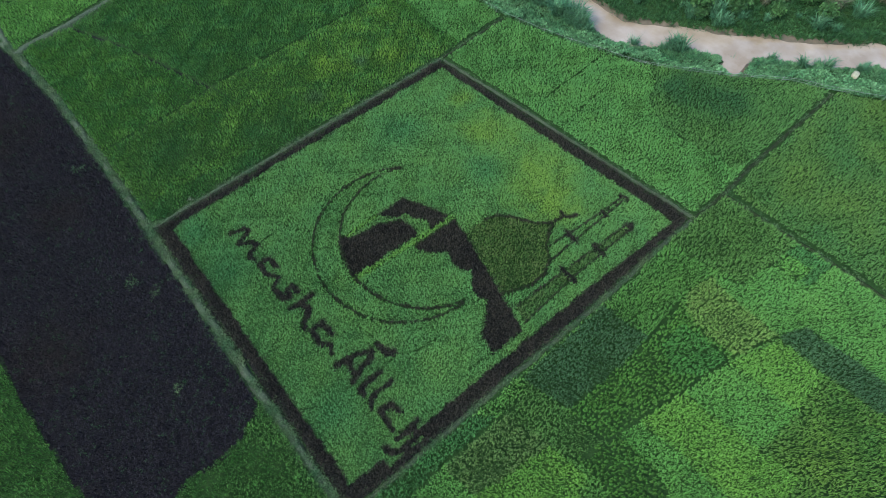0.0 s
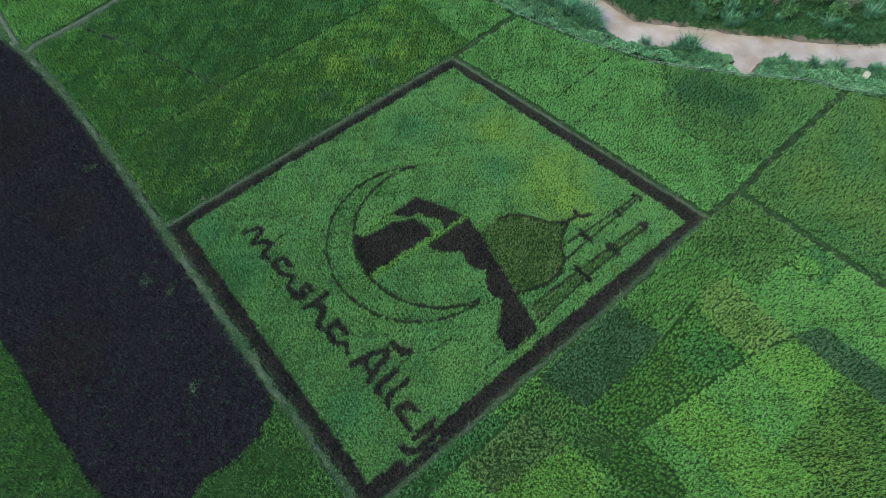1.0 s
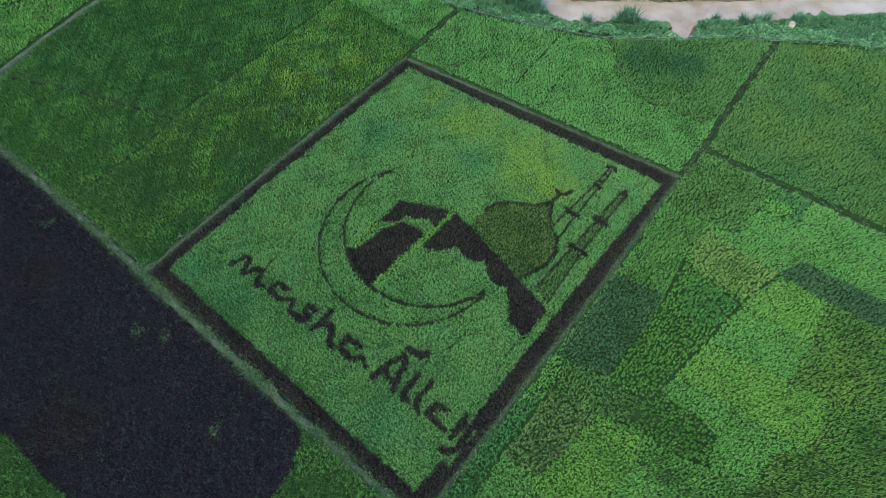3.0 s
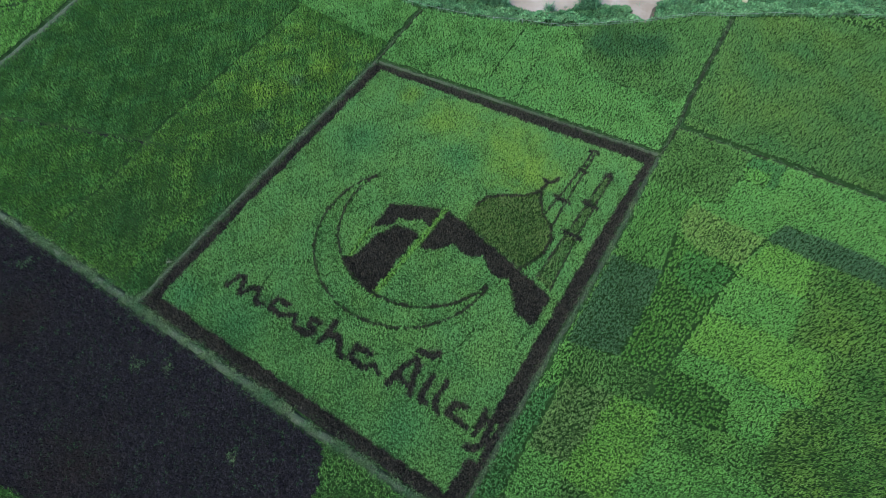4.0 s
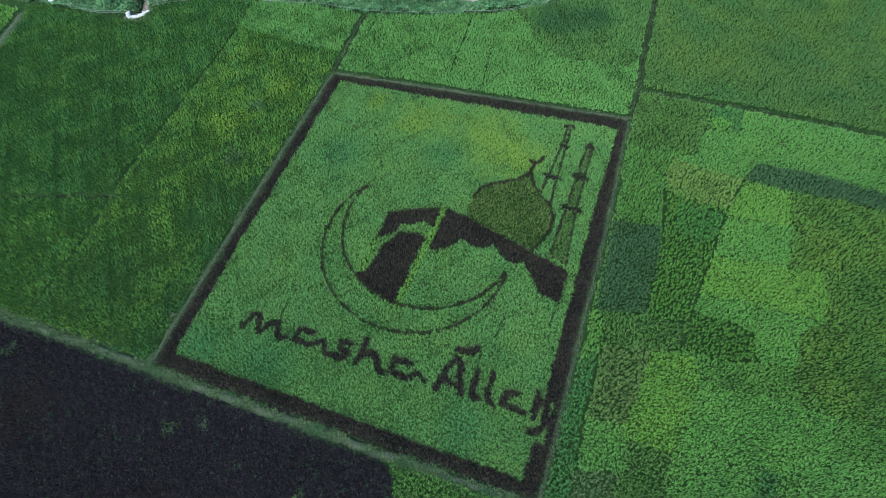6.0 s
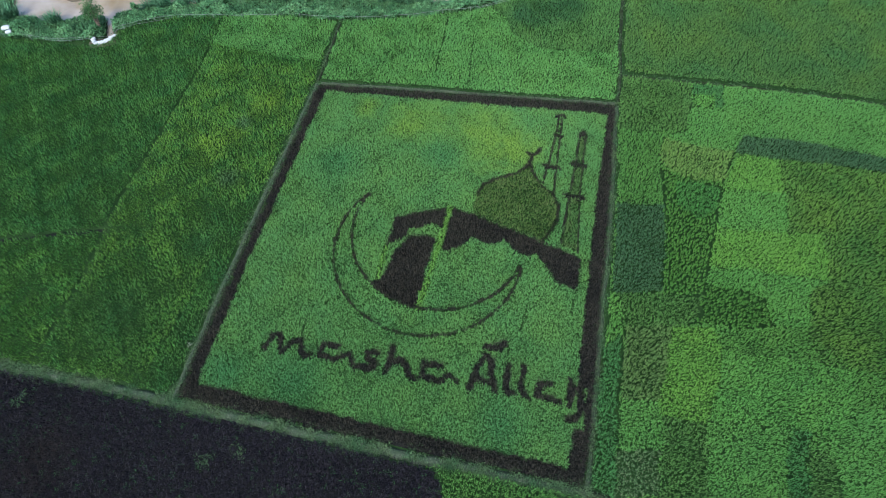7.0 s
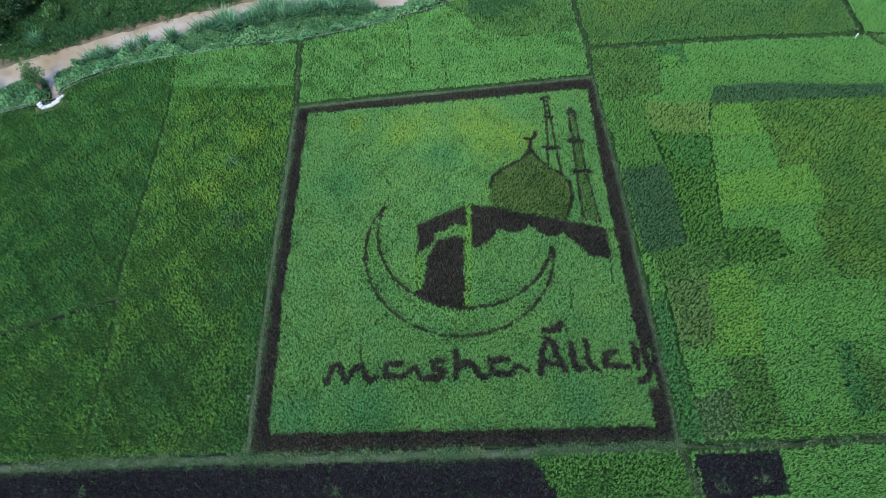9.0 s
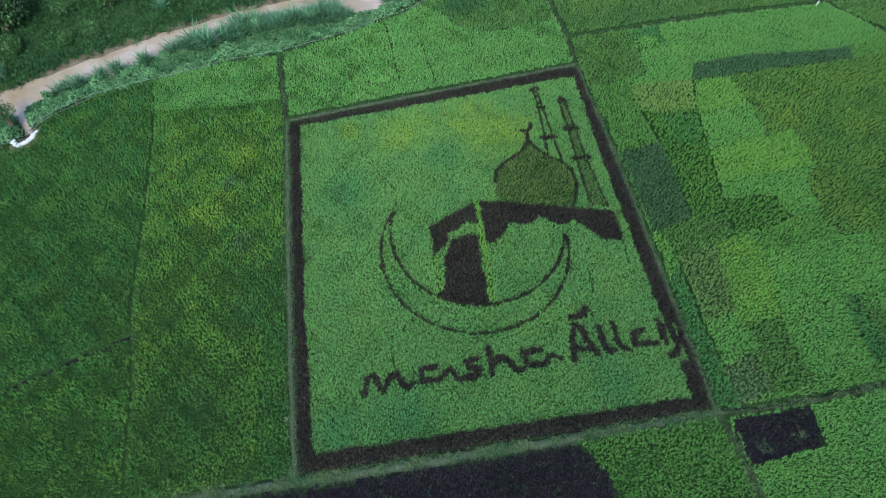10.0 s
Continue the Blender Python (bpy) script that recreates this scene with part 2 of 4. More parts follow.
# ---- ground and river ----
def build_ground():
    fine_x = np.arange(-72, 88.1, 0.6)
    fine_y = np.arange(-36, 112.1, 0.6)
    far = np.array([20, 60, 160, 420, 1100, 3000.0])
    gx = np.concatenate([-72 - far[::-1], fine_x, 88 + far])
    gy = np.concatenate([-36 - far[::-1], fine_y, 112 + far])
    X, Y = np.meshgrid(gx, gy)
    Zs = ground_z(X.ravel(), Y.ravel()) + 0.03 * waves(X.ravel() * 2.1, Y.ravel() * 2.1, 1.0)
    w = len(gx)
    i = (np.arange(len(gy) - 1)[:, None] * w + np.arange(w - 1)).ravel()
    ob = link_mesh("ground", np.stack([X.ravel(), Y.ravel(), Zs], -1), np.stack([i, i + 1, i + w + 1, i + w], -1), 4, SOIL, smooth=True)
    tagged(ob, "flat paddy land cut by a river, coloured as mud under shaded leaves", "ground", kind="structure")
    me = ob.data
    me.materials.append(SILT)
    cx, cy = X.ravel()[i], Y.ravel()[i]
    me.materials.append(FAR_FIELDS)
    outer = (cx < -62) | (cx > 77) | (cy < -25) | (cy > 96)
    me.polygons.foreach_set("material_index", 2 * outer.astype(np.int32) + ~outer * ((distance(RIVER, cx, cy) < np.where(river_side(cx, cy), 2.3, 3.0)) | (distance(DITCH, cx, cy) < 0.9) | (distance(INLET, cx, cy) < 1.9)).astype(np.int32))


def resample(line, step):
    pts = [Vector((*p, 0)) for p in line]
    out = []
    for a, b in zip(pts[:-1], pts[1:]):
        k = max(1, int((b - a).length / step))
        out += [a.lerp(b, i / k) for i in range(k)]
    return np.array([(p.x, p.y) for p in out + [pts[-1]]])


def rounded(p, turns=3):
    for _ in range(turns):
        p = np.concatenate([p[:1], (p[:-2] + 2 * p[1:-1] + p[2:]) / 4, p[-1:]])
    return p


def across(p):
    d = np.gradient(p, axis=0)
    d /= np.linalg.norm(d, axis=1)[:, None] + 1e-9
    return np.stack([-d[:, 1], d[:, 0]], -1)


def build_water():
    p = rounded(resample(RIVER, 1.0), 6)
    n = across(p)
    cols = np.linspace(-6.6, 6.6, 9)
    v = np.concatenate([np.c_[p + n * c, np.full(len(p), WATER_Z)] for c in cols])
    k = len(p)
    f = [(c * k + i, c * k + i + 1, (c + 1) * k + i + 1, (c + 1) * k + i) for c in range(8) for i in range(k - 1)]
    tagged(link_mesh("water", v, f, 4, WATER, smooth=True), "muddy brown river water with pale sky reflections painted in", "water", kind="structure")


def build_bund(line, width, height, material, label, rng):
    p = rounded(resample(line, 0.45), 2)
    n = across(p)
    p = p + n * (0.09 * waves(p[:, 0] * 1.3, p[:, 1] * 1.3, 0.7))[:, None]
    prof = [(-0.75, -0.1), (-0.45, 0.75), (-0.15, 1.0), (0.2, 0.95), (0.5, 0.7), (0.75, -0.1)]
    k = len(p)
    v = []
    for u, h in prof:
        wob = rng.uniform(-0.12, 0.12, k)
        q = p + n * ((u + wob) * width)[:, None]
        v.append(np.c_[q, ground_z(q[:, 0], q[:, 1]) + h * height * (1 + rng.uniform(-0.2, 0.2, k))])
    f = [(c * k + i, (c + 1) * k + i, (c + 1) * k + i + 1, c * k + i + 1) for c in range(len(prof) - 1) for i in range(k - 1)]
    tagged(link_mesh("bund", np.concatenate(v), f, 4, material, smooth=True), label, "field bund", kind="structure")


BUNDS = [
    ([(-40.5, -5.6), (-36.6, -4.7), (-24.3, -3.45), (-17.4, -3.2), (-11.4, -2.95), (-6, -2.75), (2, -2.72), (6.8, -2.58), (13.5, -2.42), (20.2, -2.3), (25, -2.08), (30, -1.98), (33.2, -1.85)], 0.56, 0.26, 0, 48),
    ([(33.3, -1.8), (36, -2.0), (39.4, -1.95), (48, -1.5), (76, -0.6)], 0.36, 0.25, 1, 16),
    ([(-1.15, -2.4), (-1.5, 5), (-1.8, 13), (-2.1, 26), (-2.35, 35.8)], 0.34, 0.3, 0, 18),
    ([(-2.45, 36.2), (-2.8, 41.4), (-3.4, 47.0)], 0.24, 0.16, 1, 5),
    ([(-1.9, 36.0), (10, 37.75), (20, 39.0), (32.2, 40.6)], 0.2, 0.3, 0, 6),
    ([(33.2, -1.6), (33.25, 0.5), (33.0, 13), (32.95, 25), (32.5, 36), (32.4, 40.3)], 0.3, 0.22, 0, 14),
]
BUNDS += [
    ([(32.45, 40.6), (32.5, 46.0), (32.0, 51), (31.8, 58.5), (31.5, 67.2)], 0.26, 0.2, 1, 4),
    ([(32.6, 45.5), (37.4, 45.95), (46.7, 46.9), (53.3, 47.3), (63.9, 47.6), (67.3, 48.2), (70.4, 47.6), (83, 49.6)], 0.22, 0.2, 1, 4),
    ([(67.3, 48.2), (67.4, 51.3), (67.8, 58)], 0.3, 0.2, 1, 3),
    ([(67.6, 48.0), (72.2, 41.2), (78.9, 30)], 0.35, 0.2, 1, 3),
    ([(33.3, -2.0), (33.75, -5.0), (34.0, -8.2), (34.2, -24.5)], 0.36, 0.25, 1, 16),
    ([(-37.0, -4.9), (-37.9, -2.9), (-38.3, 0.8), (-39.2, 4.9), (-40.1, 8.5), (-42.2, 20), (-45.1, 32)], 0.75, 0.4, 0, 12),
    ([(-37.1, -5.0), (-42.5, -5.1), (-53.8, -4.9)], 0.6, 0.3, 0, 10),
]
BUNDS += [
    # Nearly flat dark strip, added to paint the shade in the gap between the fields.
    ([(-37.6, 2.4), (-33.5, 4.5), (-28.0, 6.9), (-21.3, 9.4), (-15.6, 11.5)], 0.24, 0.03, 2, 0),
]
SEAMS = [
    ([(-17.4, 39.2), (-17.0, 35.7), (-16.3, 21.5), (-16.2, 15), (-15.7, 11.6), (-15.1, 8.7), (-14.8, 5.7), (-14.5, 2), (-14.2, -2.6)], 0.16),
    ([(-37.6, 2.4), (-33.5, 4.5), (-28.0, 6.9), (-21.3, 9.4), (-15.6, 11.5)], 0.2),
    ([(-33.6, 4.2), (-32.2, 5.0)], 0.42),
    ([(-15.3, 11.6), (-12.9, 12.3), (-11.0, 12.6)], 0.1),
    ([(-24.0, 5.6), (-19.5, 4.2), (-16.0, 3.9)], 0.05),
    ([(9.9, 51.6), (10.4, 47.1), (10.6, 42.9), (11.1, 39.0)], 0.085),
    ([(14.2, 47.6), (14.35, 44.4), (14.9, 41.3), (15.3, 39.3)], 0.06),
    ([(37.5, 32.0), (37.9, 28.2), (38.1, 26.6), (38.25, 24.9)], 0.1),
    ([(38.1, 23.0), (38.0, 17.0)], 0.05),
    ([(45.2, 35.9), (44.0, 32.0), (43.0, 25.6), (42.35, 21.4), (41.8, 17.4), (41.4, 15.0)], 0.1),
    ([(34.95, 12.8), (34.9, 6.0), (35.15, 1.8)], 0.085),
    ([(41.0, 17.2), (44.4, 18.5), (47.2, 18.4), (47.7, 15.9)], 0.05),
    ([(48.9, 6.9), (50.0, 5.7), (51.8, 5.2), (51.9, 2.6), (51.7, 0.9)], 0.07),
    ([(33.4, 36.5), (36.4, 36.9)], 0.05),
    ([(5.63, 30.37), (6.28, 28.99), (7.58, 26.52), (8.33, 25.53), (9.08, 24.05)], 0.07),
    ([(26.26, 12.65), (26.01, 10.04)], 0.06),
    ([(25.34, 9.05), (25.26, 7.35)], 0.05),
    ([(7.34, 8.27), (7.13, 6.90), (7.38, 5.13)], 0.08),
    ([(8.41, 8.85), (9.38, 9.52)], 0.1),
    ([(30.45, 15.34), (30.14, 12.62)], 0.09),
]

build_ground()
build_water()
rng = np.random.default_rng(7)
for line, width, height, tone, tufts in BUNDS:
    build_bund(line, width, height, (BUND_EARTH, BUND_DARK, DARK_MUD)[tone],
               ("low earth bund with pale dry grass between paddy fields", "dark trodden earth bund between green paddy fields", "dark strip standing for the shaded gap between two green fields")[tone], rng)


# ---- crops ----
# SHADY is shade put into the leaf colour, as blotches in the west strip.
YELLOWED, BLUED, BARE, SHADY = (0.150, 0.262, 0.034), (0.030, 0.145, 0.055), (0.075, 0.13, 0.085), (0.020, 0.085, 0.030)
GREEN = leaf_material("blue_green_rice", (0.076, 0.214, 0.064), (0.102, 0.241, 0.061), patch=0.3, vary=0.6, spots=[
    (18.5, 32.2, 4.6, YELLOWED), (10.4, 32.3, 3.2, YELLOWED), (4.8, 33.2, 1.6, YELLOWED), (22.5, 30.6, 2.8, YELLOWED), (8, 1.0, 3.6, BLUED), (2.5, 0.8, 2.6, BLUED), (15, 28.6, 2.4, BLUED), (3.5, 24.6, 3.0, BLUED), (26, 1.5, 2.5, BLUED)])
# tip and fleck paint the greyish glints of lit leaves into the purple.
PURPLE = leaf_material("purple_rice", (0.0072, 0.0076, 0.0066), (0.0180, 0.0182, 0.0128), tip=(0.058, 0.056, 0.038), through_light=0.1, rough=0.65, vary=1.35, fleck=(0.056, 0.050, 0.034))
PURPLE_FIELD = leaf_material("purple_black_rice", (0.0047, 0.0040, 0.0074), (0.0088, 0.0072, 0.0116), tip=(0.028, 0.024, 0.032), spots=[(-24, -12, 6, (0.013, 0.008, 0.005)), (-9, -9, 3, (0.013, 0.008, 0.005)), (6, -15, 4, (0.013, 0.008, 0.005))], patch=0.12, through_light=0.1, rough=0.7, vary=1.3, fleck=(0.034, 0.034, 0.036))
OLIVE = leaf_material("olive_eared_rice", (0.042, 0.112, 0.024), (0.076, 0.150, 0.032), patch=1.5, tip=(0.12, 0.15, 0.06), vary=1.4, fleck=(0.13, 0.155, 0.065))
TAN = leaf_material("brown_tinged_rice", (0.045, 0.13, 0.032), (0.08, 0.135, 0.04), patch=1.2)


def crop(name, main, second, **more):
    near = tuple(0.66 * a + 0.34 * b for a, b in zip(main, second))
    far = tuple(0.34 * a + 0.66 * b for a, b in zip(main, second))
    return leaf_material(name, near, far, **more)


# name of the crop's look: material, spacing, blades a plant, length, width, lean
LOOKS = {}
LOOKS["green"] = (GREEN, 0.165, 9, 0.36, 0.045, 31)
LOOKS["purple"] = (PURPLE, 0.19, 11, 0.46, 0.042, 34)
LOOKS["line"] = (PURPLE, 0.145, 8, 0.48, 0.04, 16)
LOOKS["night"] = (PURPLE_FIELD, 0.235, 10, 0.42, 0.05, 40)
LOOKS["olive"] = (OLIVE, 0.2, 11, 0.44, 0.042, 22)
LOOKS["tan"] = (TAN, 0.21, 9, 0.46, 0.045, 26)
LOOKS["deep"] = (leaf_material("deep_green_rice", (0.034, 0.137, 0.034), (0.084, 0.206, 0.037), patch=0.6, vary=1.3, fleck=(0.095, 0.215, 0.042)), 0.225, 9, 0.46, 0.046, 13)
LOOKS["river_side"] = (leaf_material("dark_green_rice", (0.027, 0.116, 0.034), (0.064, 0.168, 0.035), patch=0.5, vary=1.3, fleck=(0.075, 0.19, 0.042)), 0.225, 9, 0.46, 0.046, 13)
LOOKS["ripe"] = (leaf_material("yellow_green_rice", (0.038, 0.144, 0.037), (0.098, 0.220, 0.037), patch=0.6, spots=[(-6.4, 20.1, 1.3, BARE), (-8.0, 27.8, 1.0, BARE), (-5.6, 11.8, 1.8, BLUED), (-9.5, 24.5, 2.6, YELLOWED), (-6.5, 31, 2.0, YELLOWED), (-9.5, 3.5, 4.5, SHADY), (-4.5, 15, 3.0, SHADY)], vary=1.35, fleck=(0.135, 0.245, 0.042)), 0.225, 9, 0.46, 0.046, 13)
LOOKS["fresh"] = (crop("fresh_green_rice", (0.065, 0.217, 0.055), (0.114, 0.265, 0.054), patch=0.25, vary=0.65), 0.195, 9, 0.4, 0.05, 26)
# Bluish main and yellowish second carry shadow and highlight tints in the leaf colour.
LOOKS["north"] = (crop("soft_green_rice", (0.062, 0.210, 0.061), (0.112, 0.260, 0.058), patch=0.3, vary=0.85), 0.195, 9, 0.4, 0.05, 22)
LOOKS["plain"] = (crop("plain_green_rice", (0.057, 0.185, 0.044), (0.107, 0.236, 0.046), patch=0.3), 0.2, 9, 0.42, 0.05, 18)
LOOKS["corner"] = (crop("dense_green_rice", (0.053, 0.176, 0.043), (0.089, 0.218, 0.043), patch=0.5, vary=1.3, fleck=(0.100, 0.205, 0.050)), 0.225, 9, 0.46, 0.054, 18)
LOOKS["strip"] = (crop("mid_dark_rice", (0.050, 0.164, 0.040), (0.086, 0.201, 0.041), patch=0.4, vary=1.25), 0.22, 9, 0.46, 0.054, 18)
LOOKS["strip2"] = (crop("vivid_green_rice", (0.067, 0.217, 0.050), (0.117, 0.265, 0.052), patch=0.4), 0.22, 9, 0.46, 0.054, 13)
LOOKS["dim"] = (crop("shaded_green_rice", (0.033, 0.135, 0.044), (0.062, 0.172, 0.044), patch=0.4, vary=1.3), 0.22, 9, 0.46, 0.054, 19)
LOOKS["dim_corner"] = (crop("dull_green_rice", (0.044, 0.142, 0.044), (0.084, 0.184, 0.042), patch=0.25, spots=[(22.2, 55.6, 4.2, (0.014, 0.060, 0.028)), (19.6, 53.6, 2.6, (0.014, 0.060, 0.028)), (25.4, 57.2, 2.8, (0.014, 0.060, 0.028))]), 0.235, 9, 0.46, 0.056, 20)
LOOKS["meadow"] = (leaf_material("mid_green_rice", (0.044, 0.134, 0.040), (0.080, 0.166, 0.036), patch=0.18), 0.235, 9, 0.46, 0.056, 22)
LOOKS["slate"] = (crop("bluish_dark_rice", (0.031, 0.088, 0.040), (0.049, 0.113, 0.044), vary=1.4, fleck=(0.075, 0.15, 0.07)), 0.22, 10, 0.46, 0.05, 19)
LOOKS["tufty"] = (crop("tufted_green_rice", (0.042, 0.144, 0.027), (0.068, 0.178, 0.030), patch=0.5, vary=1.28, fleck=(0.115, 0.225, 0.045)), 0.29, 16, 0.5, 0.05, 18)
LOOKS["deeptuft"] = (crop("deep_tufted_rice", (0.037, 0.148, 0.035), (0.064, 0.178, 0.040), patch=0.5, vary=1.32), 0.27, 14, 0.5, 0.05, 18)
LOOKS["lime"] = (crop("lime_green_rice", (0.084, 0.240, 0.044), (0.133, 0.286, 0.048), patch=0.3, vary=0.65), 0.195, 9, 0.4, 0.05, 26)
LOOKS["lime2"] = (crop("yellow_lime_rice", (0.084, 0.240, 0.044), (0.138, 0.292, 0.046), patch=0.35, vary=0.65), 0.195, 9, 0.4, 0.05, 26)
LOOKS["combed"] = (crop("wind_combed_rice", (0.069, 0.228, 0.054), (0.118, 0.276, 0.052), patch=0.35, vary=0.65), 0.195, 9, 0.4, 0.05, 26)
LOOKS["straw"] = (crop("straw_green_rice", (0.094, 0.210, 0.050), (0.144, 0.249, 0.057), patch=0.4, vary=1.2, fleck=(0.180, 0.250, 0.075)), 0.23, 10, 0.46, 0.05, 18)
LOOKS["coarse"] = (crop("coarse_green_rice", (0.069, 0.157, 0.047), (0.115, 0.197, 0.053), patch=0.6, vary=1.23, fleck=(0.155, 0.230, 0.085)), 0.25, 12, 0.48, 0.05, 18)
LOOKS["moss"] = (leaf_material("mossy_dark_rice", (0.052, 0.156, 0.034), (0.106, 0.214, 0.037), patch=0.22, vary=1.3, fleck=(0.110, 0.185, 0.055)), 0.235, 9, 0.46, 0.054, 13)
LOOKS["moss2"] = (crop("olive_dark_rice", (0.050, 0.146, 0.039), (0.086, 0.183, 0.040), patch=0.4, vary=1.3, fleck=(0.090, 0.180, 0.050)), 0.225, 9, 0.44, 0.052, 18)
LOOKS["dusk"] = (crop("brown_weedy_rice", (0.061, 0.132, 0.052), (0.096, 0.160, 0.064), patch=0.6, vary=1.4, fleck=(0.17, 0.18, 0.11)), 0.25, 10, 0.38, 0.044, 26)
LOOKS["gold"] = (crop("golden_green_rice", (0.077, 0.236, 0.051), (0.126, 0.288, 0.053), patch=0.2), 0.25, 9, 0.46, 0.056, 22)
FIELD = [(0.4, -0.88), (31.55, -0.4), (31.25, 25), (31.4, 38.45), (-0.85, 34.65), (-0.35, 12)]
FRAME = [(-0.85, -2.25), (32.65, -1.45), (32.95, 0.5), (32.6, 25), (32.1, 40.1), (-1.95, 35.45)]

# Layers of the planting, each one cut out of those before it: name, label, category, look, shape
LAYERS = []


def area(name, label, look_name, poly, category="rice field"):
    amp = 0.16 if name == "rice_plot" else 0.12

    def shape(x, y):
        e = amp * waves(x * 1.6, y * 1.6, 0.3)
        return inside(poly, x + e, y + e)

    LAYERS.append((name, label, category, look_name, shape, poly, 0.0))


def strokes(name, label, look_name, lines, half, category="crop art", ragged=0.3):
    pts = [p for line in lines for p in line]
    LAYERS.append((name, label, category, look_name, lambda x, y: np.min([distance(line, x, y) for line in lines], axis=0) < half * (1 + ragged * waves(x * 2.3, y * 2.3, 0.5)), pts, half))


# fields round the drawing
area("rice_field", "pale yellow-green rice field beyond a grassy bund", "gold", [(-75, -6), (-37.6, -4.6), (-38.6, -2.9), (-39.0, 0.8), (-40, 5), (-41, 8.6), (-43.2, 20), (-46.2, 32.5), (-75, 30)])
area("rice_field", "deep green rice field beside the dark purple field", "deep", [(-36.4, -4.2), (-24.3, -2.95), (-17.4, -2.7), (-14.8, -2.6), (-15.0, 2), (-15.3, 8.7), (-15.9, 11.6), (-21.3, 9.4), (-28, 6.9), (-33.5, 4.4), (-37.6, 2.4), (-37.3, -3.0)])
area("rice_field", "deep green rice field below the riverside creepers", "river_side", [(-37.7, 2.4), (-33.5, 4.4), (-28, 6.9), (-21.3, 9.4), (-15.9, 11.6), (-16.2, 15), (-16.3, 21.5), (-17.0, 35.7), (-18.2, 44.5), (-24.5, 42.8), (-29.5, 39.4), (-30.2, 36.4), (-32.5, 35.2), (-43.5, 34.2), (-45.6, 33.6), (-39.8, 8.6)])
area("rice_field", "yellowish green rice strip along the west bund", "ripe", [(-14.8, -2.6), (-6, -2.2), (-1.5, -2.1), (-1.9, 5), (-2.2, 13), (-2.5, 26), (-2.7, 36), (-3.1, 41), (-17.3, 39.2), (-17.0, 35.7), (-16.3, 21.5), (-15.9, 11.6), (-15.2, 5.7)])
area("rice_field", "dark bluish edge of rice along the west bund", "river_side", [(-4.4, -2.3), (-1.5, -2.1), (-1.9, 5), (-2.2, 13), (-2.4, 21), (-3.2, 19), (-4.2, 13), (-3.8, 6)])
area("rice_field", "darker green headland rice below a fresh plot", "deep", [(-17.1, 36.6), (-9.2, 37.2), (-3.0, 37.8), (-3.15, 39.6), (-9.2, 39.2), (-17.4, 39.6)])
area("rice_field", "fresh light green rice plot near the river", "north", [(-17.4, 39.4), (-9.2, 38.9), (-3.2, 39.4), (-3.7, 47.0), (-9.8, 46.6), (-18.2, 44.6)])
area("rice_field", "soft green rice field north of the crop drawing", "north", [(-2.0, 36.5), (10, 38.2), (20, 39.4), (32.0, 41.0), (32.1, 46), (31.6, 51), (31.4, 58.5), (31.1, 67.2), (27.0, 64.8), (22.3, 60.3), (17.3, 56.0), (13.2, 53.3), (4.3, 49.5), (-2.9, 47.3)])
area("rice_field", "dull dark green rice corner by the river bank", "dim_corner", [(15.0, 54.6), (17.2, 52.6), (18.9, 49.6), (22.6, 47.6), (27.6, 48.5), (31.4, 48.8), (31.4, 58.5), (31.1, 67.2), (27.0, 64.8), (22.3, 60.3)])
area("rice_field", "wide mid green rice field in the north-east", "meadow", [(32.9, 46.1), (37.4, 46.5), (46.7, 47.4), (53.3, 47.8), (63.9, 48.1), (66.9, 48.6), (67.2, 58), (86, 60), (86, 81), (71, 91), (49, 78.5), (35.7, 70.2), (31.9, 67.5), (32.2, 58.5), (32.4, 51)])
area("rice_field", "fresh green rice field beyond a far bund", "fresh", [(67.8, 48.4), (70.4, 48.0), (86, 50.6), (86, 60), (68.2, 58)])
area("rice_field", "mid green rice field with uneven plots", "plain", [(33.6, -1.4), (39.4, -1.5), (48, -1.1), (80, 0.2), (78.8, 29), (71.7, 41.2), (67.4, 47.6), (63.9, 47.1), (53.3, 46.8), (46.7, 46.4), (32.9, 45.1), (32.8, 40.2), (33.3, 25)])
area("rice_field", "dense green rice corner south of the bund", "corner", [(20.9, -2.6), (25, -2.45), (30, -2.35), (33.0, -2.2), (33.4, -5), (33.7, -8.2), (33.9, -30), (2, -30), (-10, -22)])
area("rice_field", "green rice field behind the small dark plot", "fresh", [(33.8, -2.4), (39.4, -2.3), (48, -1.9), (80, -1.0), (80, -30), (34.6, -30), (34.3, -8.2)])
area("purple_rice_field", "large field of dark purple-black rice with weeds", "night", [(-42, -6.6), (-37, -5.6), (-24.3, -4.0), (-17.4, -3.75), (-11.4, -3.5), (-4, -3.3), (4.2, -3.22), (13.6, -2.98), (20.8, -2.8), (21.5, -2.9), (22.1, -4.4), (23.0, -5.4), (23.3, -7), (23.2, -10.2), (23.9, -11.8), (25, -14.5), (18.7, -17.1), (11.2, -18.1), (3.8, -18.7), (-10, -20.5), (-45, -25.5)])
area("purple_rice_plot", "small square plot of dark purple rice with weeds", "night", [(34.1, -2.6), (40.9, -2.35), (40.7, -5.5), (34.15, -6.2)])

# trial plots east of the drawing
area("rice_plot", "mossy dark green plot of uneven rice", "moss", [(49.8, 35.9), (54.6, 36.5), (61.5, 36.6), (70.3, 37.4), (63.4, 13.5), (56.4, 13.3), (54.1, 13.0), (50.9, 13.1), (51.0, 16.3), (51.5, 20.3), (53.4, 21.7), (53.2, 26.9), (49.9, 26.4), (50.1, 31.4)])
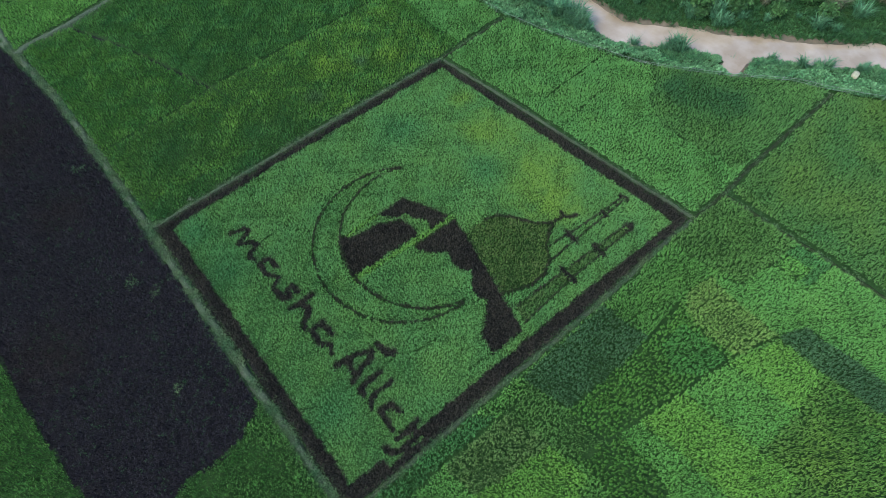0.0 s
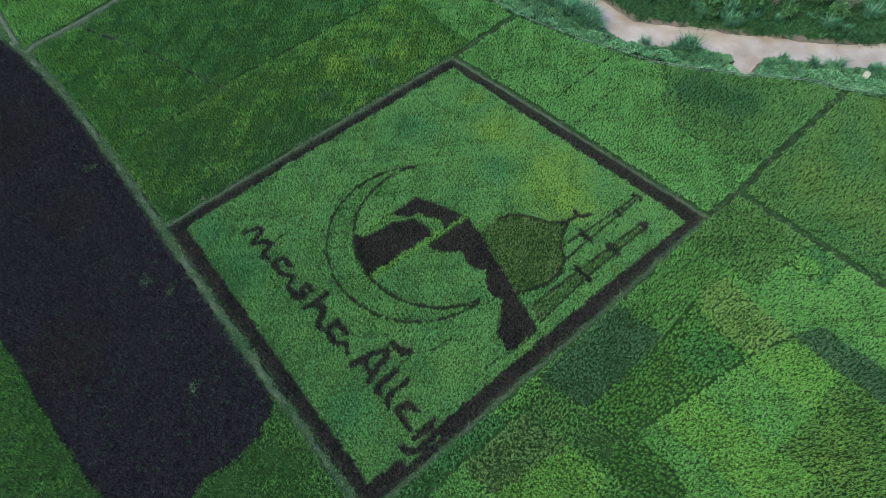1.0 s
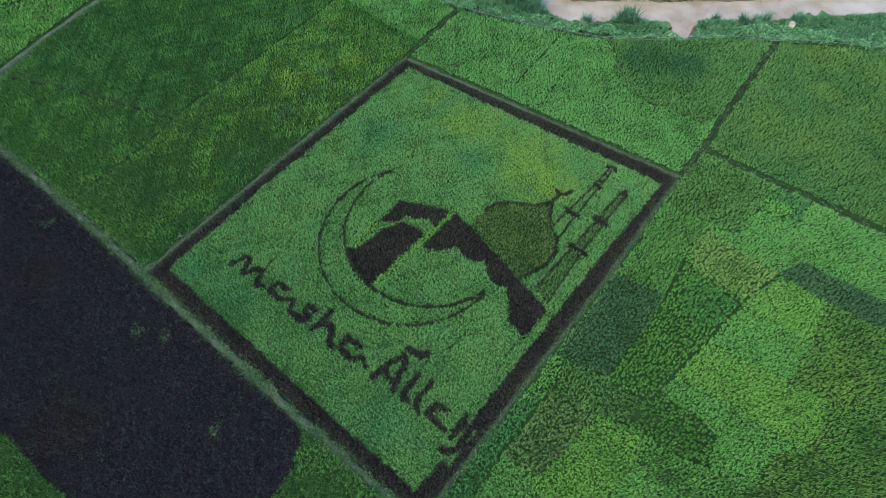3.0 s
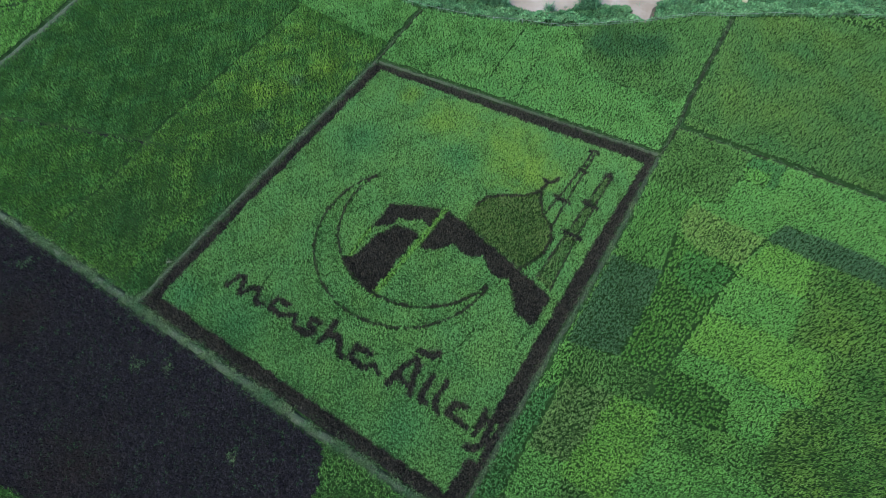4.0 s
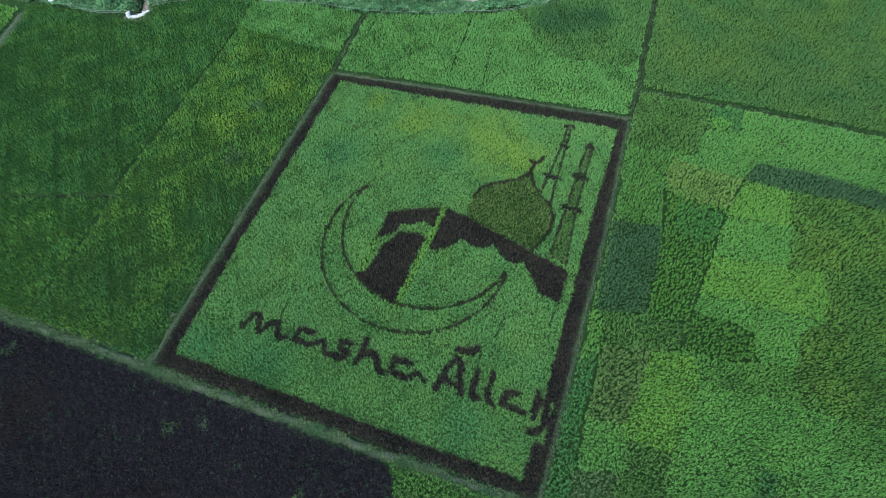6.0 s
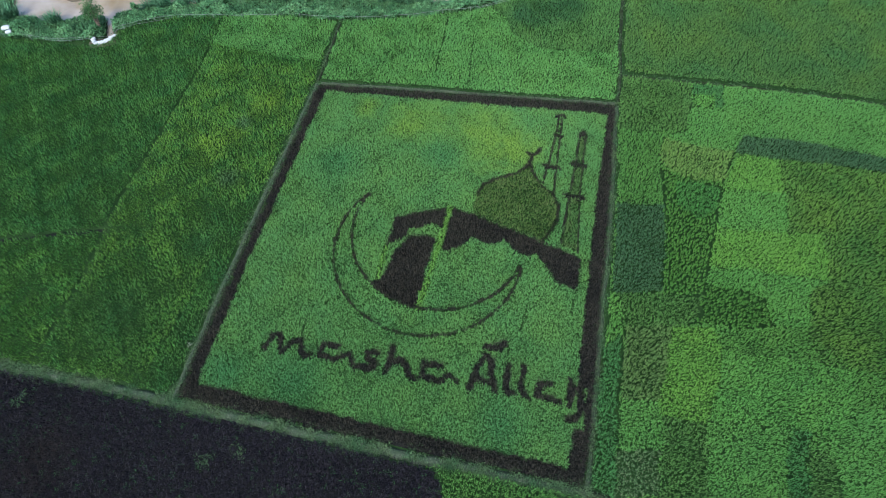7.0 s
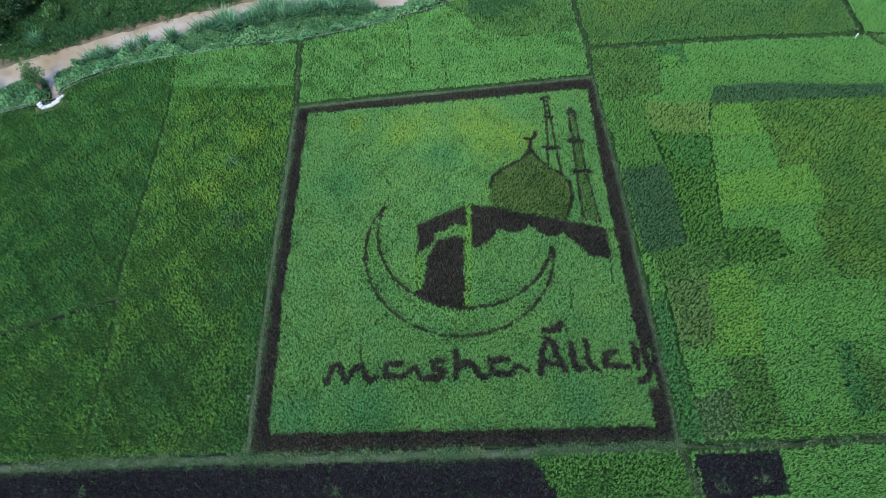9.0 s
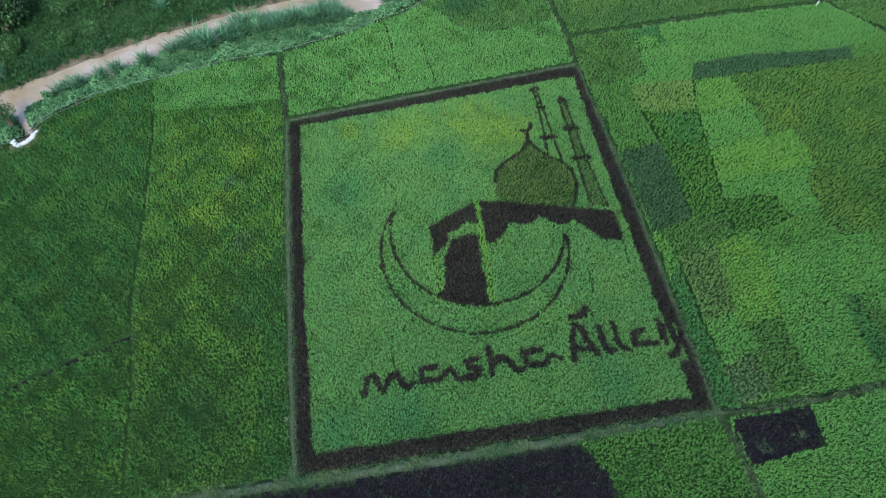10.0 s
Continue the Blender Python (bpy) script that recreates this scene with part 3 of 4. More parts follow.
area("rice_plot", "dark green trial plot of tall rice", "moss2", [(32.3, 44.9), (36.7, 45.5), (40.5, 45.7), (40.7, 42.5), (40.0, 38.0), (36.6, 36.9), (32.6, 36.3)])
area("rice_plot", "bright fresh green strip of rice", "fresh", [(40.5, 45.7), (44.3, 46.0), (53.1, 46.9), (63.8, 47.3), (73.9, 47.8), (69.7, 39.2), (61.9, 38.6), (56.8, 39.0), (52.0, 39.2), (46.1, 38.5), (45.2, 36.1), (42.1, 35.8), (37.7, 36.3), (40.0, 38.0), (40.7, 42.5)])
area("rice_plot", "dark green rim of rice round a yellow plot", "dim", [(40.6, 45.6), (44.3, 45.9), (44.0, 42.3), (40.9, 41.8)])
area("rice_plot", "small yellow-green trial plot of rice", "gold", [(40.7, 44.0), (43.2, 44.2), (43.1, 42.2), (41.0, 41.8)])
area("rice_plot", "bluish dark band of rice in a green plot", "slate", [(46.1, 38.5), (52.0, 39.2), (56.8, 39.0), (61.9, 38.6), (66.2, 38.9), (65.6, 36.8), (61.5, 36.6), (54.6, 36.5), (49.8, 35.9), (45.7, 35.9), (45.2, 36.1)])
area("rice_plot", "green strip of rice beside the east bund", "strip", [(32.6, 36.3), (36.6, 36.9), (37.7, 36.3), (37.3, 33.5), (37.6, 31.6), (37.8, 27.0), (33.5, 26.3)])
area("rice_plot", "pale straw-green trial plot of rice", "straw", [(37.7, 36.3), (42.1, 35.8), (45.2, 36.1), (44.4, 32.8), (43.9, 31.2), (40.9, 31.0), (38.3, 31.6), (37.4, 33.4)])
area("rice_plot", "tufted green trial plot with yellow tips", "tufty", [(37.5, 31.9), (38.3, 31.6), (40.9, 31.0), (44.0, 31.3), (43.0, 25.4), (42.4, 21.3), (41.8, 17.3), (38.1, 16.7), (38.2, 23.2), (37.9, 27.0)])
area("rice_plot", "deeper green corner of a tufted trial plot", "deeptuft", [(39.2, 30.4), (43.8, 30.8), (43.1, 27.5), (41.5, 26.0), (39.3, 27.3)])
area("rice_plot", "bluish dark green trial plot of rice", "slate", [(33.4, 26.2), (37.9, 27.0), (38.2, 23.2), (38.1, 16.9), (33.6, 15.7)])
area("rice_plot", "lime green trial plot of leaning rice", "lime", [(45.7, 35.8), (49.8, 35.8), (50.1, 31.4), (46.9, 30.7), (44.0, 30.5), (44.9, 33.7)])
area("rice_plot", "bluish green trial plot of wind-combed rice", "combed", [(44.0, 30.5), (50.1, 31.3), (49.9, 26.4), (46.4, 25.8), (43.0, 25.4)])
area("rice_plot", "yellowish lime plot of leaning rice", "lime2", [(43.0, 25.4), (46.4, 25.8), (49.9, 26.4), (53.2, 26.9), (53.4, 21.7), (49.6, 21.2), (45.9, 21.2), (42.4, 20.7)])
area("rice_plot", "bluish green plot of wind-combed rice", "combed", [(42.4, 20.7), (45.9, 21.2), (53.4, 21.7), (51.5, 20.3), (51.0, 16.3), (47.6, 15.7), (47.3, 18.4), (45.2, 18.9), (41.9, 18.6)])
area("rice_plot", "tufted mid green plot of rice", "tufty", [(41.9, 18.6), (45.2, 18.9), (47.3, 18.4), (47.7, 15.8), (44.8, 14.7), (41.1, 14.7), (41.6, 16.8)])
area("rice_plot", "olive dark green plot of short rice", "moss2", [(34.2, 15.9), (41.7, 17.4), (41.1, 14.5), (39.1, 13.6), (35.0, 12.7)])
area("rice_plot", "bright narrow strip of rice by the bund", "strip2", [(33.4, 15.8), (34.2, 15.8), (35.0, 12.7), (35.0, 11.9), (33.5, 10.3)])
area("rice_plot", "dark green narrow strip of rice by the bund", "dim", [(33.4, 10.2), (34.9, 12.0), (34.9, 5.9), (35.1, 1.8), (35.3, -1.7), (33.2, -2.1)])
area("rice_plot", "coarse light green trial plot of rice", "coarse", [(35.1, 12.7), (39.1, 13.6), (38.7, 9.1), (38.1, 6.5), (35.0, 6.0)])
area("rice_plot", "pale lime trial plot of leaning rice", "lime2", [(39.1, 13.6), (42.3, 14.3), (43.4, 12.6), (43.1, 9.4), (42.0, 5.6), (38.5, 5.3), (38.1, 6.5), (38.7, 9.1)])
area("rice_plot", "soft green trial plot of leaning rice", "combed", [(43.4, 12.6), (45.5, 12.4), (50.8, 13.1), (54.1, 13.0), (53.8, 9.3), (52.1, 6.8), (50.0, 6.8), (48.7, 6.8), (42.0, 5.6), (43.1, 9.4)])
area("rice_plot", "dull green plot of short rice", "plain", [(42.3, 14.3), (44.8, 14.7), (47.6, 15.7), (51.0, 16.3), (51.1, 13.1), (45.5, 12.4), (43.4, 12.6)])
area("rice_plot", "light green trial plot of leaning rice", "fresh", [(35.0, 6.0), (38.1, 6.5), (38.5, 5.3), (38.7, 3.1), (38.1, 2.4), (35.1, 1.9)])
area("rice_plot", "darker green patch of rice in a lime plot", "moss2", [(38.5, 5.3), (42.0, 5.5), (42.1, -0.5), (38.5, -1.1), (38.5, 2.4), (38.7, 3.1)])
area("rice_plot", "lime green plot of rice near the bund", "fresh", [(42.0, 5.5), (48.7, 6.8), (48.1, 3.6), (48.0, 0.4), (42.1, -0.5)])
area("rice_plot", "brownish weedy plot of short rice", "dusk", [(35.2, 1.9), (38.4, 2.5), (38.5, -0.9), (35.3, -1.6)])
area("rice_plot", "dark seam of rice between bright plots", "dim", [(48.7, 6.8), (50.1, 6.9), (49.6, 3.5), (49.7, 0.6), (48.0, 0.3), (48.1, 3.6)])
area("rice_plot", "mossy green plot of rice with yellow tips", "moss2", [(49.9, 5.6), (51.8, 5.1), (51.8, 2.6), (51.6, 1.0), (49.7, 0.6), (49.7, 3.5)])
area("rice_plot", "fresh green corner plot of rice", "fresh", [(52.1, 6.8), (53.8, 9.3), (55.8, 10.1), (59.0, 10.2), (56.0, 1.8), (51.6, 1.0), (51.8, 2.6), (51.8, 5.1), (49.9, 5.7)])
area("rice_field", "dark green rice field beyond the corner bund", "moss2", [(68.0, 47.7), (70.4, 47.2), (81, 48.8), (81, 28), (79.6, 30.5), (72.8, 41.2)])

# the crop drawing
area("purple_rice_frame", "square frame of dark purple rice round the drawing", "purple", FRAME, "crop art")
area("crop_drawing_field", "blue-green rice square that carries the drawing", "green", FIELD, "rice field")
area("cube_roof_shape", "dark purple rice forming a cube's upper edge", "purple", [(11.88, 19.39), (16.80, 21.77), (16.74, 18.98), (16.16, 19.28), (15.48, 19.48), (14.78, 18.68), (13.71, 18.49), (13.49, 17.30), (12.70, 16.51), (12.01, 16.02)], "crop art")
area("cube_face_shape", "dark purple rice forming a cube's shaded face", "purple", [(12.77, 15.22), (13.48, 16.60), (13.98, 17.59), (15.06, 17.89), (16.42, 17.98), (16.36, 10.14), (15.20, 10.25), (13.65, 10.66), (11.82, 11.37), (12.03, 12.16), (12.62, 12.45)], "crop art")
area("cube_side_shape", "dark purple rice with a scalloped lower edge", "purple", [(17.39, 21.87), (30.58, 18.86), (30.40, 15.34), (28.81, 15.64), (28.03, 16.45), (26.86, 17.76), (26.38, 18.46), (25.48, 17.86), (24.19, 18.17), (22.93, 19.17), (22.03, 18.47), (20.84, 18.37), (19.77, 18.67), (18.66, 17.18), (17.76, 16.59), (17.18, 16.59)], "crop art")
strokes("cube_edge_line", "pale green line of rice along the cube's edge", "lime2", [[(17.04, 21.77), (16.70, 10.13)]], 0.27)
strokes("cube_edge_line", "pale green line of rice along the cube's corner", "lime2", [[(12.01, 15.92), (12.18, 12.26)]], 0.17)
DOME = [(19.34, 21.47), (19.30, 24.07), (19.82, 25.48), (20.83, 26.38), (22.72, 27.50), (23.64, 28.71), (23.96, 29.41), (24.33, 28.31), (25.38, 26.71), (26.75, 25.91), (27.61, 24.40), (27.67, 22.59), (27.03, 20.77), (26.61, 19.87)]
area("dome_shape", "olive eared rice filling a dome outline", "olive", DOME, "crop art")
strokes("dome_outline", "thin dark purple rice line round the dome", "line", [DOME[1:]], 0.17)
strokes("dome_finial", "small dark purple rice finial over the dome", "line", [[(23.96, 29.41), (24.08, 30.42)], [(23.49, 30.62), (24.18, 30.52), (24.69, 31.03), (24.70, 31.54)]], 0.2)
area("minaret_fill", "brown-tinged rice filling a slim minaret", "tan", [(28.70, 34.51), (29.35, 34.51), (29.45, 30.67), (29.55, 26.22), (30.09, 19.47), (28.40, 19.87), (28.55, 26.22), (28.66, 30.66)], "crop art")
strokes("minaret_outline", "dark purple rice outline of the tall minaret", "line", [[(28.70, 34.51), (28.66, 30.66), (28.55, 26.22), (28.40, 19.77)], [(29.35, 34.51), (29.45, 30.67), (29.55, 26.22), (30.09, 19.36)]], 0.09)
strokes("minaret_balcony", "short dark purple rice bars across the minaret", "purple", [[(28.65, 34.50), (29.45, 34.51), (28.96, 35.12)], [(28.35, 30.36), (29.74, 30.27)], [(28.05, 26.11), (29.94, 26.02)]], 0.24)
strokes("minaret_outline", "dark purple rice outline of the slender minaret", "line", [[(26.16, 36.60), (26.14, 33.87), (25.84, 29.23), (25.57, 26.40)], [(26.46, 36.60), (26.63, 33.57), (26.73, 29.23), (26.95, 25.91)]], 0.10)
strokes("minaret_balcony", "short dark purple rice bars across the minaret", "purple", [[(25.92, 36.90), (26.81, 37.01)], [(25.95, 33.97), (26.84, 33.88)], [(25.54, 29.43), (27.03, 29.24)]], 0.24)


def arc(cx, cy, rx, ry, a, b, n=26):
    return [(cx + rx * math.cos(radians(a + (b - a) * i / n)), cy + ry * math.sin(radians(a + (b - a) * i / n))) for i in range(n + 1)]


strokes("crescent_outline", "thin dark rice line of the crescent's outer curve", "line", [arc(16.00, 16.49, 9.07, 9.05, 145, 362)], 0.12, ragged=0.75)
strokes("crescent_outline", "thin dark rice line of the crescent's inner curve", "line", [arc(16.58, 18.48, 8.54, 8.31, 158, 348)], 0.12, ragged=0.75)

# the words, letter by letter
LETTERS = [
    ("m", [[(4.68, 3.42), (4.85, 4.69), (5.56, 4.87), (5.93, 3.79), (6.21, 3.49), (6.80, 4.65), (7.47, 4.84), (7.84, 3.85), (8.31, 3.55), (8.80, 3.74)]]),
    ("a", [[(10.84, 4.98), (9.58, 4.90), (9.38, 3.92), (11.01, 3.79), (11.99, 4.56), (12.55, 3.67)]]),
    ("s", [[(14.42, 5.21), (13.45, 5.13), (13.63, 4.54), (14.41, 4.33), (14.40, 3.83), (13.04, 3.76)]]),
    ("h", [[(15.51, 6.09), (15.47, 3.81)], [(15.48, 4.60), (16.56, 5.08), (17.04, 4.68), (17.42, 4.08), (18.00, 3.77)]]),
    ("a", [[(19.89, 5.33), (18.42, 5.25), (18.50, 4.16), (20.16, 4.04), (20.67, 4.72), (21.45, 4.31)]]),
]
LETTERS += [
    ("A", [[(22.77, 4.00), (22.95, 5.88), (23.47, 7.17), (23.96, 6.87), (24.24, 5.67), (24.71, 4.37)], [(22.84, 4.99), (24.42, 4.87)], [(23.39, 7.97), (24.38, 8.06), (24.88, 8.56)]]),
    ("l", [[(25.54, 6.75), (25.65, 4.50), (26.40, 4.39)]]),
    ("l", [[(26.84, 6.93), (26.90, 4.73), (27.59, 4.33)]]),
    ("a", [[(29.41, 5.90), (28.51, 5.81), (28.29, 4.72), (30.29, 4.59)]]),
    ("h", [[(30.93, 6.59), (31.04, 4.48)], [(31.02, 5.99), (31.82, 5.98), (32.00, 4.47), (31.68, 3.57), (31.07, 3.38)]]),
]
area("frame_gap", "green rice filling a gap in the dark frame", "green", [(31.21, 5.68), (32.33, 6.27), (32.37, 2.76), (31.46, 2.67), (31.28, 3.88)], "crop art")
for letter, lines in LETTERS:
    wide = 0.30 if letter == "A" else 0.27
    strokes("letter_" + letter.lower(), "dark purple rice planted as the letter " + letter, "purple", lines, wide, "planted letter")


def plant_all():
    strips = [(np.array(b[0]), 0.5 * b[1] + 0.05) for b in BUNDS] + SEAMS
    for i, (name, label, category, look_name, shape, pts, grow) in enumerate(LAYERS):
        material, step, count, length, width, lean = LOOKS[look_name]
        r = np.random.default_rng(100 + i)
        lo, hi = np.min(pts, axis=0) - grow - 0.1, np.max(pts, axis=0) + grow + 0.1
        lo, hi = np.maximum(lo, (-62, -25)), np.minimum(hi, (77, 86))
        gx, gy = np.meshgrid(np.arange(lo[0], hi[0], step), np.arange(lo[1], hi[1], step))
        x, y = gx.ravel(), gy.ravel()
        x = x + r.uniform(-0.42, 0.42, len(x)) * step
        y = y + r.uniform(-0.42, 0.42, len(y)) * step
        keep = shape(x, y)
        x, y = x[keep], y[keep]
        for later in LAYERS[i + 1:]:
            keep = ~later[4](x, y)
            x, y = x[keep], y[keep]
        for line, half in strips:
            keep = distance(line, x, y) > half * (1 + (0.8 if half < 0.23 else 0.5) * waves(x * 3, y * 3, 0.9))
            x, y = x[keep], y[keep]
        if look_name in ("night", "purple", "green"):
            far = np.ones(len(x), bool)
        else:
            far = distance(RIVER, x, y) > 4.0
        x, y = x[far], y[far]
        outer = (x < -48) | (x > 76) | (y < -23) | (y > 74)
        keep = ~outer | (r.uniform(0, 1, len(x)) < 0.36)
        x, y, outer = x[keep], y[keep], outer[keep]
        if len(x) < 3:
            continue
        size = length * (1 + 0.09 * waves(x * 0.8, y * 0.8, i) + r.uniform(-0.2, 0.16, len(x)))
        root = ground_z(x, y) + 0.22 + 0.05 * waves(x * 1.7, y * 1.7, i + 2.0)
        v, f = rice_blades(x, y, root, count, size, width * np.where(outer, 2.2, 1.0), lean, r, {"tufty": 0.16, "green": 0.44}.get(look_name, 0.36) * step)
        ob = link_mesh(name, v, f, 3, material)
        tagged(ob, label, category, kind="stuff", group="letters of the words" if category == "planted letter" else "")


plant_all()


# ---- grass on the bunds ----
def bund_grass():
    xs, ys = [], []
    for line, width, height, tone, tufts in BUNDS:
        p = rounded(resample(line, 0.45), 2)
        n = len(p) * tufts
        i = rng.integers(0, len(p), n)
        side = rng.normal(0, 0.55 * width, n)
        q = p[i] + across(p)[i] * side[:, None] + rng.uniform(-0.3, 0.3, (n, 2))
        xs.append(q[:, 0])
        ys.append(q[:, 1])
    x, y = np.concatenate(xs), np.concatenate(ys)
    keep = rng.uniform(0, 1, len(x)) < 0.5 + 0.6 * waves(x * 0.9, y * 0.9, 2.2)
    x, y = x[keep], y[keep]
    v, f = blades(x, y, ground_z(x, y) + 0.17, 8, np.full(len(x), 0.3), 0.035, 50, rng, 0.14)
    tagged(link_mesh("bund_grass", v, f, 4, BUND_GRASS), "pale dry green grass growing along the bunds", "grass", kind="stuff")


bund_grass()


# ---- river banks ----
FX, FY = np.array(FENCE, float).T


def beyond_fence(x, y):
    return y - np.interp(x, FX, FY)


def scatter(lo, hi, n):
    return rng.uniform(lo[0], hi[0], n), rng.uniform(lo[1], hi[1], n)


def leaves(x, y, z, size, flat, r):
    """Pointed leaves as four-cornered faces, facing mostly up by the amount flat."""
    n = len(x)
    az, tip = r.uniform(0, 2 * np.pi, n), r.normal(0, flat, n)
    a = np.stack([np.cos(az) * np.cos(tip), np.sin(az) * np.cos(tip), np.sin(tip)], -1)
    roll = r.normal(0, flat, n)
    b = np.stack([-np.sin(az) * np.cos(roll), np.cos(az) * np.cos(roll), np.sin(roll)], -1)
    c = np.stack([x, y, z], -1)
    s = (size * r.uniform(0.6, 1.3, n))[:, None]
    v = np.stack([c - a * s * 0.5, c + b * s * 0.42 - a * s * 0.1, c + a * s * 0.6, c - b * s * 0.42 - a * s * 0.1], 1).reshape(-1, 3)
    return v, np.arange(4 * n).reshape(-1, 4)


def mound(x, y):
    return 0.15 + 0.55 * np.clip(0.45 + waves(x * 0.75, y * 0.75, 5.0), 0, 1.3)


def build_creepers():
    x, y = scatter((-60, 30), (50, 88), 620000)
    out, d = beyond_fence(x, y), distance(RIVER, x, y)
    keep = (out > 0.25 * waves(x * 1.3, y * 1.3, 4.0)) & ~river_side(x, y) & (d > 2.6) & (out < 2.0 + 1.9 * waves(x * 0.45, y * 0.45, 8.0)) & (distance(DITCH, x, y) > 0.7) & (distance(INLET, x, y) > 1.7)
    x, y = x[keep], y[keep]
    z = ground_z(x, y) + 1.4 * mound(x, y) * rng.uniform(0.72, 1.06, len(x))
    v, f = leaves(x, y, z, 0.25, 0.55, rng)
    tagged(link_mesh("creeper", v, f, 4, CREEPER), "broad-leaved green creepers sprawling over the river bank", "creeper", kind="stuff")


def build_wild_grass():
    x, y = scatter((-62, 30), (50, 100), 170000)
    d, out = distance(RIVER, x, y), beyond_fence(x, y)
    far = river_side(x, y)
    keep = (out > 0.1) & (d > np.where(far, 1.95, 2.3) + 0.25 * waves(x * 1.1, y * 1.1, 7.0)) & (d < 30) & (far | (rng.uniform(0, 1, len(x)) < 1.0)) & (distance(DITCH, x, y) > 0.6) & (distance(INLET, x, y) > 1.7)
    keep &= ~far | (rng.uniform(0, 1, len(x)) < np.where(d < 14, 0.55, 0.36))
    x, y, d, far = x[keep], y[keep], d[keep], far[keep]
    for name, label, mat, side, size in (("bank_grass", "rank green grass on the near river bank", BANK_GRASS, ~far, 0.62), ("bank_grass", "rough dark green grass on the far river bank", WILD_GRASS, far, 0.7)):
        px, py = x[side], y[side]
        tall = size * np.clip(0.8 + 0.5 * waves(px * 0.6, py * 0.6, 3.0), 0.35, 1.4)
        v, f = blades(px, py, ground_z(px, py) + 0.02, 5, tall, 0.11, 40, rng, 0.2, (0.04, -0.03), 0.8)
        tagged(link_mesh(name, v, f, 4, mat), label, "grass", kind="stuff")


def reed_kind(material, label, tall, count, seed):
    r = np.random.default_rng(seed)
    a, q = r.uniform(0, 2 * np.pi, count), np.sqrt(r.uniform(0, 1, count)) * 0.55
    v, f = blades(np.cos(a) * q, np.sin(a) * q, np.zeros(count), 3, r.uniform(0.5, 1.1, count) * tall, 0.1, 20, r, 0.12, (0.05, -0.03), 1.4)
    ob = link_mesh("reed_clump", v, f, 4, material)
    return tagged(ob, label, "reed", "reeds along the river")


def at_x(x, off):
    p = rounded(resample(RIVER, 1.0), 6)
    n = across(p)
    i = int(np.argmin(np.abs(p[:, 0] - x)))
    return p[i] + n[i] * off


def set_plants(kinds, spots, lo=0.75, hi=1.25):
    used = set()
    for x, off in spots:
        k = int(rng.integers(0, len(kinds)))
        px, py = at_x(x, off)
        if off < 0 and (beyond_fence(px, py) < 0.3 or distance(DITCH, np.array([px]), np.array([py]))[0] < 0.7):
            continue
        z = float(ground_z(np.array([px]), np.array([py]))[0]) - 0.05
        s = rng.uniform(lo, hi)
        m = pose(px, py, z, 0, 0, rng.uniform(0, 360)) @ Matrix.Diagonal((s, s, s * rng.uniform(0.85, 1.2), 1))
        if k in used:
            copy_thing(kinds[k], m)
        else:
            used.add(k)
            kinds[k].matrix_basis = m
    for k, ob in enumerate(kinds):
        if k not in used:
            for o in (*ob.children_recursive, ob):
                bpy.data.objects.remove(o)


def spread(x0, x1, o0, o1, n):
    return [(rng.uniform(x0, x1), rng.uniform(o0, o1)) for _ in range(n)]


def build_shrub(seed, radius, tall, leaf, material, label, name="shrub", category="shrub", trunk=0.05, count=900, gap=0.0):
    r = np.random.default_rng(seed)
    root = new(name)
    tagged(root, label, category)
    bm = bmesh.new()
    ends = []
    limbs = 7
    for i in range(limbs):
        a = 2 * math.pi * i / limbs + r.uniform(-0.4, 0.4)
        tilt = r.uniform(0.2, 0.9)
        p0 = Vector((0, 0, 0))
        p1 = Vector((math.cos(a) * radius * 0.25 * tilt, math.sin(a) * radius * 0.25 * tilt, tall * r.uniform(0.3, 0.45)))
        p2 = Vector((math.cos(a) * radius * 0.75 * tilt, math.sin(a) * radius * 0.75 * tilt, tall * r.uniform(0.6, 0.95)))
        ends += [p1.lerp(p2, 0.6), p2]
        rings = []
        for p, w in ((p0, trunk), (p1, trunk * 0.6), (p2, trunk * 0.2)):
            rings.append([bm.verts.new(p + Vector((math.cos(u) * w, math.sin(u) * w, 0))) for u in (0, 1.26, 2.51, 3.77, 5.03)])
        for lo, hi in zip(rings[:-1], rings[1:]):
            for j in range(5):
                bm.faces.new((lo[j], lo[(j + 1) % 5], hi[(j + 1) % 5], hi[j]))
    part("trunk" if category == "tree" else "stems", bm, BARK, root)
    cx, cy, cz = [], [], []
    for e in ends:
        k = count // len(ends)
        rad = radius * r.uniform(0.34, 0.66)
        u = r.normal(0, 1, (k, 3))
        u /= np.linalg.norm(u, axis=1)[:, None]
        q = u * rad * r.uniform(0.55, 1.08, (k, 1)) * np.array([1, 1, 0.75])
        ok = r.uniform(0, 1, k) > gap
        cx.append(e.x + q[ok, 0])
        cy.append(e.y + q[ok, 1])
        cz.append(np.maximum(e.z + q[ok, 2], 0.08))
    v, f = leaves(np.concatenate(cx), np.concatenate(cy), np.concatenate(cz), leaf, 0.7, r)
    link_mesh("crown" if category == "tree" else "foliage", v, f, 4, material, root)
    return root


build_creepers()
build_wild_grass()
tall_reeds = [reed_kind(REED, "tall green reed clump standing in a dense bed", 3.0, 52, 50 + i) for i in range(2)]
set_plants(tall_reeds, spread(-15.5, 5, -4.6, -1.8, 62), 0.7, 1.2)
green_reeds = [reed_kind(REED, "tall green reed clump at the river's edge", 2.4, 52, 40 + i) for i in range(3)]
